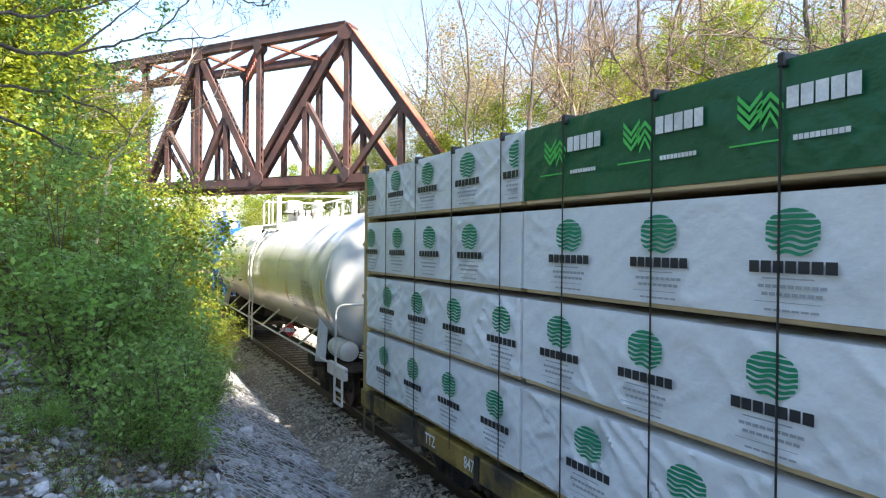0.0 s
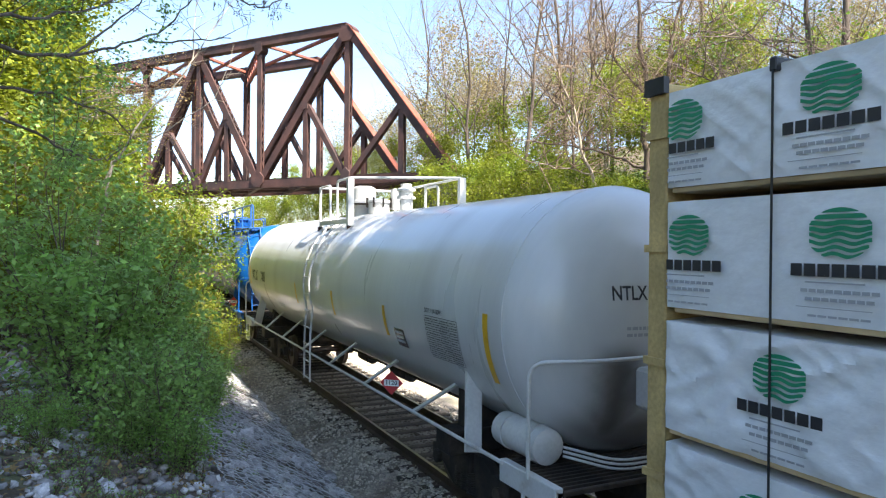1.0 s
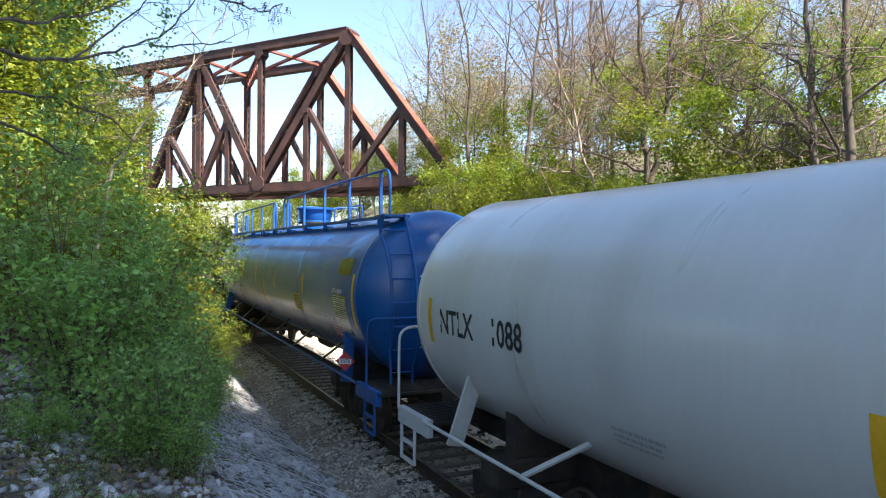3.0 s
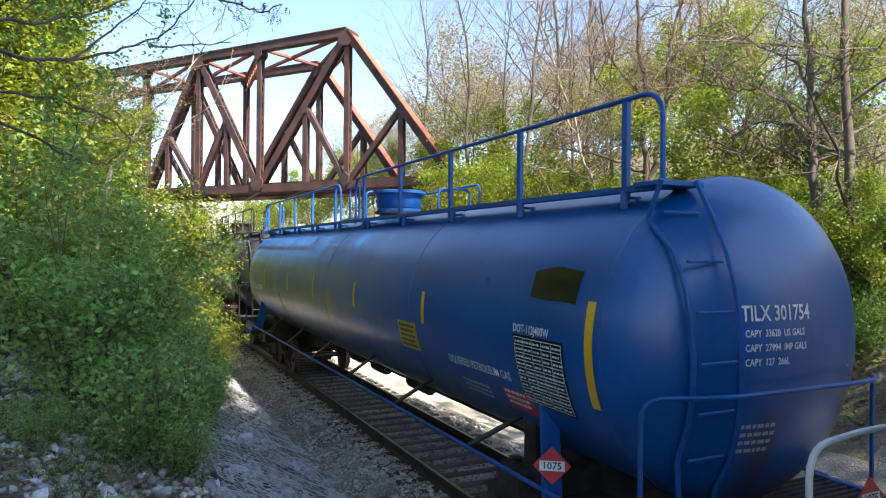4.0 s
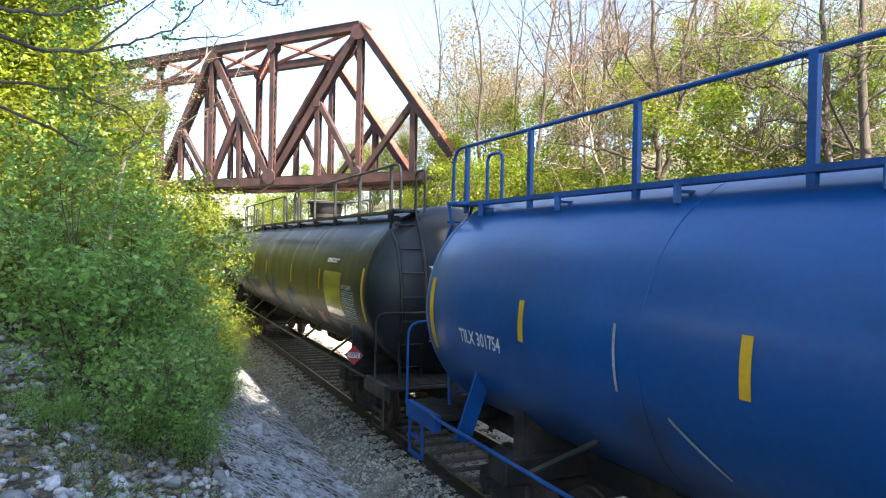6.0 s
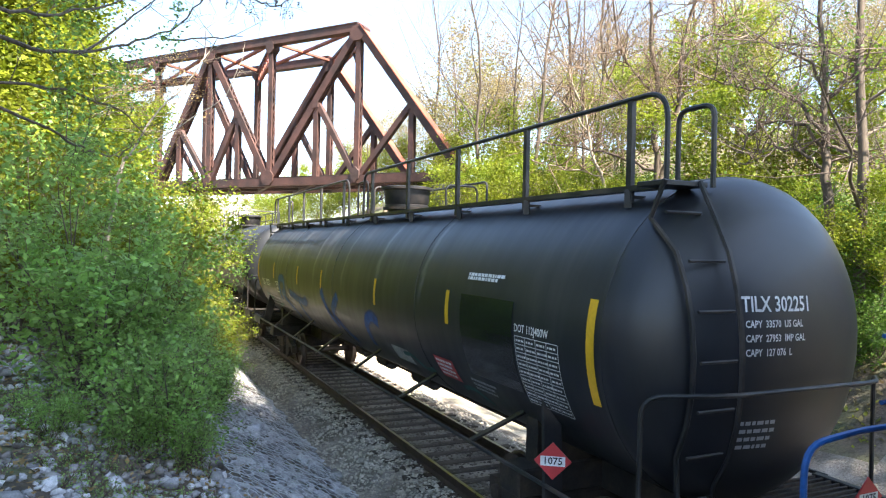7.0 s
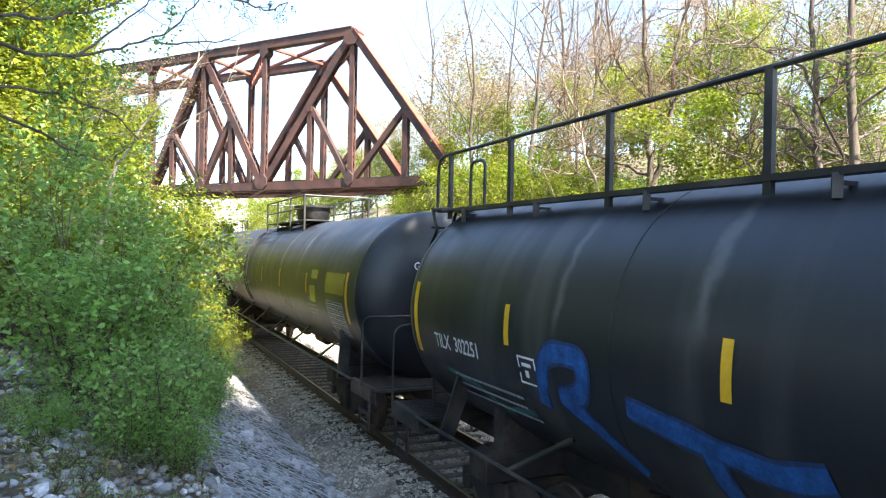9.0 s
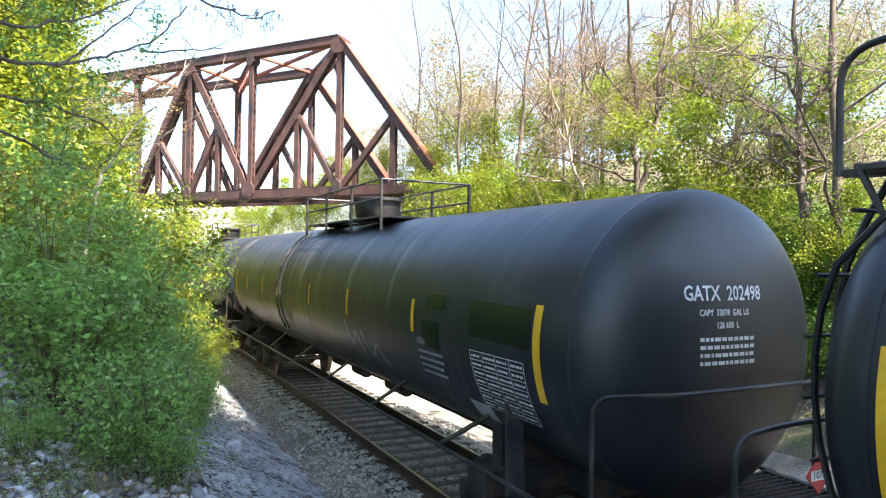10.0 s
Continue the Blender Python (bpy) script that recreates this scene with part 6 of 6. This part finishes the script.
# a tree outside the view on the left, whose limbs hang into it
def overhang():
    t = thing("overhanging_tree", pose(0, 0, 0), "tree on the near bank with drooping dark limbs and few leaves", "tree")
    rng = random.Random(71)
    trunk = Vector((-4.2, 7.6, ground_z(-4.2, 7.6) - 0.3))
    limb_mesh("trunk", [([trunk, trunk + Vector((0.1, 0, 3)), trunk + Vector((0.2, 0.1, 6)), trunk + Vector((0.1, 0.2, 9))], [0.2, 0.17, 0.12, 0.05], 9)], M["bark"], t)
    runs = [([(-4.0, 7.6, 4.9), (-1.11, 7.0, 5.34), (-0.74, 7.5, 5.38), (-0.34, 8.0, 5.56), (0.03, 8.4, 5.82), (0.52, 8.8, 6.19), (0.83, 9.0, 6.68)], 0.022),
            ([(0.3, 8.6, 5.95), (0.8, 9.0, 6.12), (1.31, 9.3, 6.33)], 0.010),
            ([(-4.0, 7.6, 4.4), (-1.11, 7.0, 4.74), (-0.74, 7.5, 4.65), (-0.54, 8.0, 4.58), (-0.24, 8.4, 4.51), (-0.13, 8.6, 4.55), (0.1, 8.8, 4.75)], 0.014),
            ([(-0.48, 7.8, 5.46), (-0.14, 8.4, 5.95), (0.16, 9.0, 6.44), (0.35, 9.3, 6.77)], 0.012),
            ([(-4.0, 7.6, 5.6), (0.0, 8.7, 7.4), (0.73, 9.0, 6.98), (1.09, 9.2, 6.83), (1.49, 9.5, 6.88), (1.81, 9.6, 6.87), (2.08, 9.8, 7.11)], 0.02),
            ([(-4.0, 7.6, 5.2), (-1.0, 6.5, 5.43), (-0.7, 7.0, 5.58), (-0.32, 7.6, 5.9), (0.08, 8.0, 6.26)], 0.02),
            ([(-3.9, 7.6, 5.0), (-1.2, 7.6, 5.05), (-0.6, 8.0, 5.12), (-0.1, 8.3, 5.0), (0.15, 8.5, 4.8)], 0.016),
            ([(-3.9, 7.6, 6.4), (-1.2, 7.8, 6.2), (-0.6, 8.2, 6.4), (-0.2, 8.5, 6.35)], 0.018)]
    big, fine, tips = [], [], []
    for k, (pts, r) in enumerate(runs):
        pts = [Vector(p) for p in pts]
        dense = [pts[0]]
        for a, b in zip(pts, pts[1:]):
            for i in range(1, 5):
                dense.append(a.lerp(b, i / 4) + Vector((rng.uniform(-1, 1), rng.uniform(-1, 1), rng.uniform(-1, 1))) * 0.022)
        n = len(dense)
        big.append((dense, [r * (1 - 0.8 * i / n) + 0.003 for i in range(n)], 6))
        out = [[], [], []]
        for j in range(n // 3, n, 1):
            if rng.random() < 0.55:
                grow(rng, dense[j], (rng.uniform(-0.3, 1), rng.uniform(-0.5, 0.8), rng.uniform(-0.5, 0.9)), rng.uniform(0.25, 0.7), 0.006, 1, (0, 4), out, tips if k in (0, 2, 5, 6, 7) and j < n * 0.8 else [], 0.6, 0.3, 0.3)
        fine += out[1] + out[2]
    limb_mesh("branching", big, M["bark"], t)
    tagged(limb_mesh("twig_mass", fine, M["bark"], t), kind="stuff")
    tagged(leaves("foliage", clouds(rng, tips, 2600, 0.07), 0.05, M["leaf_bush"], t, 72), kind="stuff")
    # dark hanging catkins near the tips
    pts = []
    for k in range(60):
        b = Vector((rng.uniform(1.0, 2.1), 9.5 + rng.uniform(-0.2, 0.3), 6.88 + rng.uniform(-0.05, 0.12)))
        for i in range(3):
            pts.append(tuple(b + Vector((0, 0, -0.03 - 0.03 * i))))
    tagged(leaves("catkin_mass", pts, 0.05, M["bark"], t, 73, 0.0, 0.35), kind="stuff")
    return t


overhang()


def pale_sapling():
    t = thing("pale_sapling", pose(0, 0, 0), "pale bare sapling with tan buds among the shrubs", "tree")
    rng = random.Random(81)
    g = ground_z(-0.6, 14)
    runs = [([(-0.6, 14, g - 0.1), (-0.3, 14, 4.0), (-0.11, 14.0, 5.03), (0.47, 14.5, 6.11), (1.01, 15.0, 6.82), (1.49, 15.5, 7.71), (2.38, 16.0, 9.23)], 0.027),
            ([(-0.3, 14.0, 4.6), (-0.1, 14.0, 5.1), (0.88, 14.5, 5.87), (1.79, 15.0, 6.67), (2.2, 15.5, 7.55)], 0.016),
            ([(1.40, 15.4, 7.5), (1.45, 15.7, 8.24), (1.55, 16.0, 9.09)], 0.01)]
    big, fine, tips = [], [], []
    for pts, r in runs:
        pts = [Vector(p) for p in pts]
        dense = [pts[0]]
        for a, b in zip(pts, pts[1:]):
            for i in range(1, 4):
                dense.append(a.lerp(b, i / 3) + Vector((rng.uniform(-1, 1), rng.uniform(-1, 1), rng.uniform(-1, 1))) * 0.03)
        n = len(dense)
        big.append((dense, [r * (1 - 0.85 * i / n) + 0.004 for i in range(n)], 6))
        out = [[], [], []]
        for j in range(n // 2, n):
            grow(rng, dense[j], (rng.uniform(-0.2, 1), rng.uniform(-0.5, 0.8), rng.uniform(-0.2, 1)), rng.uniform(0.4, 1.0), 0.008, 1, (0, 3), out, [], 0.0, 0.2, 0.3)
        fine += out[1] + out[2]
    limb_mesh("stem_clump", big, M["bark_pale"], t)
    tagged(limb_mesh("twig_mass", fine, M["bark_pale"], t), kind="stuff")
    out = [[], [], []]
    for k in range(26):
        grow(rng, (-0.6 + rng.uniform(-0.3, 0.3), 17.0, 6.6 + rng.uniform(-0.6, 0.8)), (1, rng.uniform(-0.3, 0.3), rng.uniform(-0.1, 0.5)), rng.uniform(1.2, 2.3), 0.010, 1, (0, 5), out, tips, 0.2, 0.25, 0.2)
    tagged(limb_mesh("twig_mass", out[1] + out[2], M["bark_pale"], t), kind="stuff")
    tagged(leaves("bud_mass", clouds(rng, tips, 2200, 0.06), 0.05, M["bud"], t, 83), kind="stuff")
    return t


pale_sapling()


# ---- stones, netting, ties: many small pieces ----
def stone_mesh(seed, name="stone", mat=None):
    rnd = random.Random(seed)
    bm = bmesh.new()
    k = (rnd.uniform(0.8, 1.3), rnd.uniform(0.7, 1.1), rnd.uniform(0.4, 0.7))
    for i in range(13):
        p = Vector((rnd.gauss(0, 1), rnd.gauss(0, 1), rnd.gauss(0, 1))).normalized() * 0.5 * rnd.uniform(0.8, 1.1)
        bm.verts.new((p.x * k[0], p.y * k[1], p.z * k[2]))
    res = bmesh.ops.convex_hull(bm, input=bm.verts)
    bmesh.ops.delete(bm, geom=[g for g in res["geom_interior"] if isinstance(g, bmesh.types.BMVert)], context="VERTS")
    me = bpy.data.meshes.new(name)
    bm.to_mesh(me)
    bm.free()
    me.materials.append(mat or M["stone"])
    return me


def heap(name, n, area, size, seed, mat, label, category, sink=0.25):
    """Many loose stones as one object: coarse lumps of twenty faces, each its own island."""
    rs = np.random.RandomState(seed)
    ph = (1 + 5 ** 0.5) / 2
    ico = np.array([(-1, ph, 0), (1, ph, 0), (-1, -ph, 0), (1, -ph, 0), (0, -1, ph), (0, 1, ph), (0, -1, -ph), (0, 1, -ph), (ph, 0, -1), (ph, 0, 1), (-ph, 0, -1), (-ph, 0, 1)]) / 1.9
    tri = np.array([(0, 11, 5), (0, 5, 1), (0, 1, 7), (0, 7, 10), (0, 10, 11), (1, 5, 9), (5, 11, 4), (11, 10, 2), (10, 7, 6), (7, 1, 8), (3, 9, 4), (3, 4, 2), (3, 2, 6), (3, 6, 8), (3, 8, 9), (4, 9, 5), (2, 4, 11), (6, 2, 10), (8, 6, 7), (9, 8, 1)])
    x = rs.uniform(area[0], area[1], n)
    y = area[2] + (area[3] - area[2]) * rs.uniform(0, 1, n) ** 1.5
    s = size * rs.lognormal(0, 0.35, n)
    Vs = np.zeros((n, 12, 3))
    for i in range(n):
        a = rs.uniform(0, 6.28)
        R_ = np.array([[math.cos(a), -math.sin(a), 0], [math.sin(a), math.cos(a), 0], [0, 0, 1]])
        v = ico * rs.uniform(0.55, 1.3, (12, 1)) * np.array([rs.uniform(0.8, 1.3), rs.uniform(0.7, 1.1), rs.uniform(0.5, 0.8)]) * s[i] * 0.5
        Vs[i] = v @ R_.T + np.array([x[i], y[i], ground_z(x[i], y[i]) + s[i] * sink])
    F = (tri[None] + 12 * np.arange(n)[:, None, None]).reshape(-1, 3)
    ob = quads(name, Vs.reshape(-1, 3), F, mat)
    return tagged(ob, label, category, kind="stuff")


heap("ballast_stones", 15000, (3.35, 4.75, 5.0, 36), 0.047, 3, M["ballast_stone"], "loose crushed ballast stones along the track shoulder", "ballast", 0.1)
heap("ballast_stones", 6500, (4.7, 6.3, 6.0, 36), 0.045, 4, M["bed_stone"], "loose ballast stones between dark ties", "ballast", 0.0)
heap("ballast_stones", 2500, (6.2, 8.2, 6.0, 34), 0.06, 14, M["ballast_stone"], "loose ballast stones on the far shoulder", "ballast", 0.1)
heap("bank_rubble", 7500, (-3.6, 1.2, 3.5, 22), 0.09, 5, M["stone"], "grey limestone rubble on the near bank", "rubble", 0.15)
heap("gabion_stones", 6500, (1.0, 3.35, 4.0, 30), 0.125, 6, M["stone"], "grey stones packed under wire netting", "stones", 0.05)


def bank_stones():
    rnd = random.Random(8)
    meshes = [stone_mesh(s) for s in range(8)]
    for k in range(260):
        x, y = rnd.uniform(-3.2, 1.0), 4.0 + 9.5 * rnd.random() ** 1.3
        s = 0.10 * rnd.lognormvariate(0, 0.4)
        share("stone", meshes[k % 8], ground, pose(x, y, ground_z(x, y) + s * 0.12, rnd.uniform(-25, 25), rnd.uniform(-25, 25), rnd.uniform(0, 360)) @ Matrix.Scale(s, 4))


def netting():
    """Hexagonal wire netting that lies on the packed stones."""
    w = 0.165

    def P(u, v):
        # u runs down the bank, v along the track
        x, y = 1.15 + u * 0.92, v
        return Vector((x, y, ground_z(x, y) + 0.125 + 0.045 * noise.noise((x * 3.2, y * 3.2, 5))))

    h = w * 0.5
    n_u, n_v = int(2.35 / (w * 0.75)), int(16.0 / w)
    V, F = [], []

    def wire(a, b, r=0.0052):
        d = (b - a).normalized()
        o = d.orthogonal().normalized()
        c = d.cross(o)
        base = len(V)
        for p in (a, b):
            for t in (0, 2.1, 4.2):
                V.append(tuple(p + (o * math.cos(t) + c * math.sin(t)) * r))
        for k in range(3):
            F.append((base + k, base + (k + 1) % 3, base + 3 + (k + 1) % 3, base + 3 + k))

    for i in range(n_u):
        for j in range(n_v):
            u, v = i * w * 0.75, 5.0 + (j + (0.5 if i % 2 else 0)) * w
            a = P(u, v)
            # three sides of each cell
            wire(a + Vector((0, 0, 0)), P(u + w * 0.25, v + w * 0.5))
            wire(P(u + w * 0.25, v + w * 0.5), P(u, v + w))
            wire(P(u + w * 0.25, v + w * 0.5), P(u + w * 0.75, v + w * 0.5))
    ob = quads("wire_netting", V, F, M["wire"])
    tagged(ob, "galvanised hexagonal wire netting over packed stones", "wire netting", kind="stuff")
    for v in (8.1, 10.2, 12.6, 15.6):
        pts = [P(2.35 * k / 14, v + 0.05 * math.sin(k)) + Vector((0, 0, 0.015)) for k in range(15)]
        bm = bmesh.new()
        tube(bm, pts, 0.008, 5)
        tagged(part("selvedge_wire", bm, M["wire"]), "thick wire joining two netting panels", "wire")


netting()


def litter(name, n, box_, size, seed, mat, label):
    rs = np.random.RandomState(seed)
    x, y = rs.uniform(box_[0], box_[1], n), rs.uniform(box_[2], box_[3], n)
    c = [(a, b, ground_z(a, b) + 0.02 + 0.04 * rs.random_sample()) for a, b in zip(x, y)]
    tagged(leaves(name, c, size, mat, None, seed, 1.5, 0.6), label, "leaf litter", kind="stuff")


litter("dry_leaves", 5000, (-3.5, 1.6, 4, 16), 0.07, 91, M["bud"], "dry brown leaves scattered over the stony bank")
litter("ground_leaves", 9000, (12.8, 24, 8, 45), 0.16, 92, M["haze_wood"], "brown leaf litter on the wooded slope")
litter("low_greenery", 9000, (12.6, 26, 8, 48), 0.14, 93, M["leaf_lime"], "low green plants on the wooded slope")


def ties():
    rnd = random.Random(3)
    mes = []
    for s in range(4):
        bm = bmesh.new()
        box(bm, -1.3, 1.3, -0.115, 0.115, -0.34, -0.172, 0.012)
        for v in bm.verts:
            v.co += Vector((rnd.uniform(-0.02, 0.02), rnd.uniform(-0.006, 0.006), rnd.uniform(-0.006, 0.004)))
        me = bpy.data.meshes.new("tie")
        bm.to_mesh(me)
        bm.free()
        me.materials.append(M["tie"])
        mes.append(me)
    bm = bmesh.new()
    box(bm, -0.18, 0.18, -0.09, 0.09, -0.171, -0.158, 0.003)
    for sx in (-0.1, 0.1):
        box(bm, sx - 0.012, sx + 0.012, -0.05, -0.02, -0.16, -0.13)
    plate = bpy.data.meshes.new("tie_plate")
    bm.to_mesh(plate)
    bm.free()
    plate.materials.append(M["rail"])
    for k in range(150):
        y = -4 + k * 0.51 + rnd.uniform(-0.03, 0.03)
        share("tie", mes[k % 4], track, pose(rnd.uniform(-0.05, 0.05), y, 0, 0, 0, rnd.uniform(-1.2, 1.2)))
        if 2 < y < 40:
            for sx in (-0.755, 0.755):
                share("tie_plate", plate, track, pose(sx, y, 0))


ties()
bank_stones()


# ---- movement ----
def motions():
    for ob, u in RIDERS:
        walk(ob, [(t, pose(CX, u - run(t), 0)) for t in (0, 1, 2, 3, 4, 5, 6, 7, 8, 9, 10)])
    for ob, y in WHEELS:
        walk(ob, [(k / 10, pose(0, y, 0.46) @ Matrix.Rotation(run(k / 10) / 0.4575, 4, "X")) for k in range(101)])


motions()
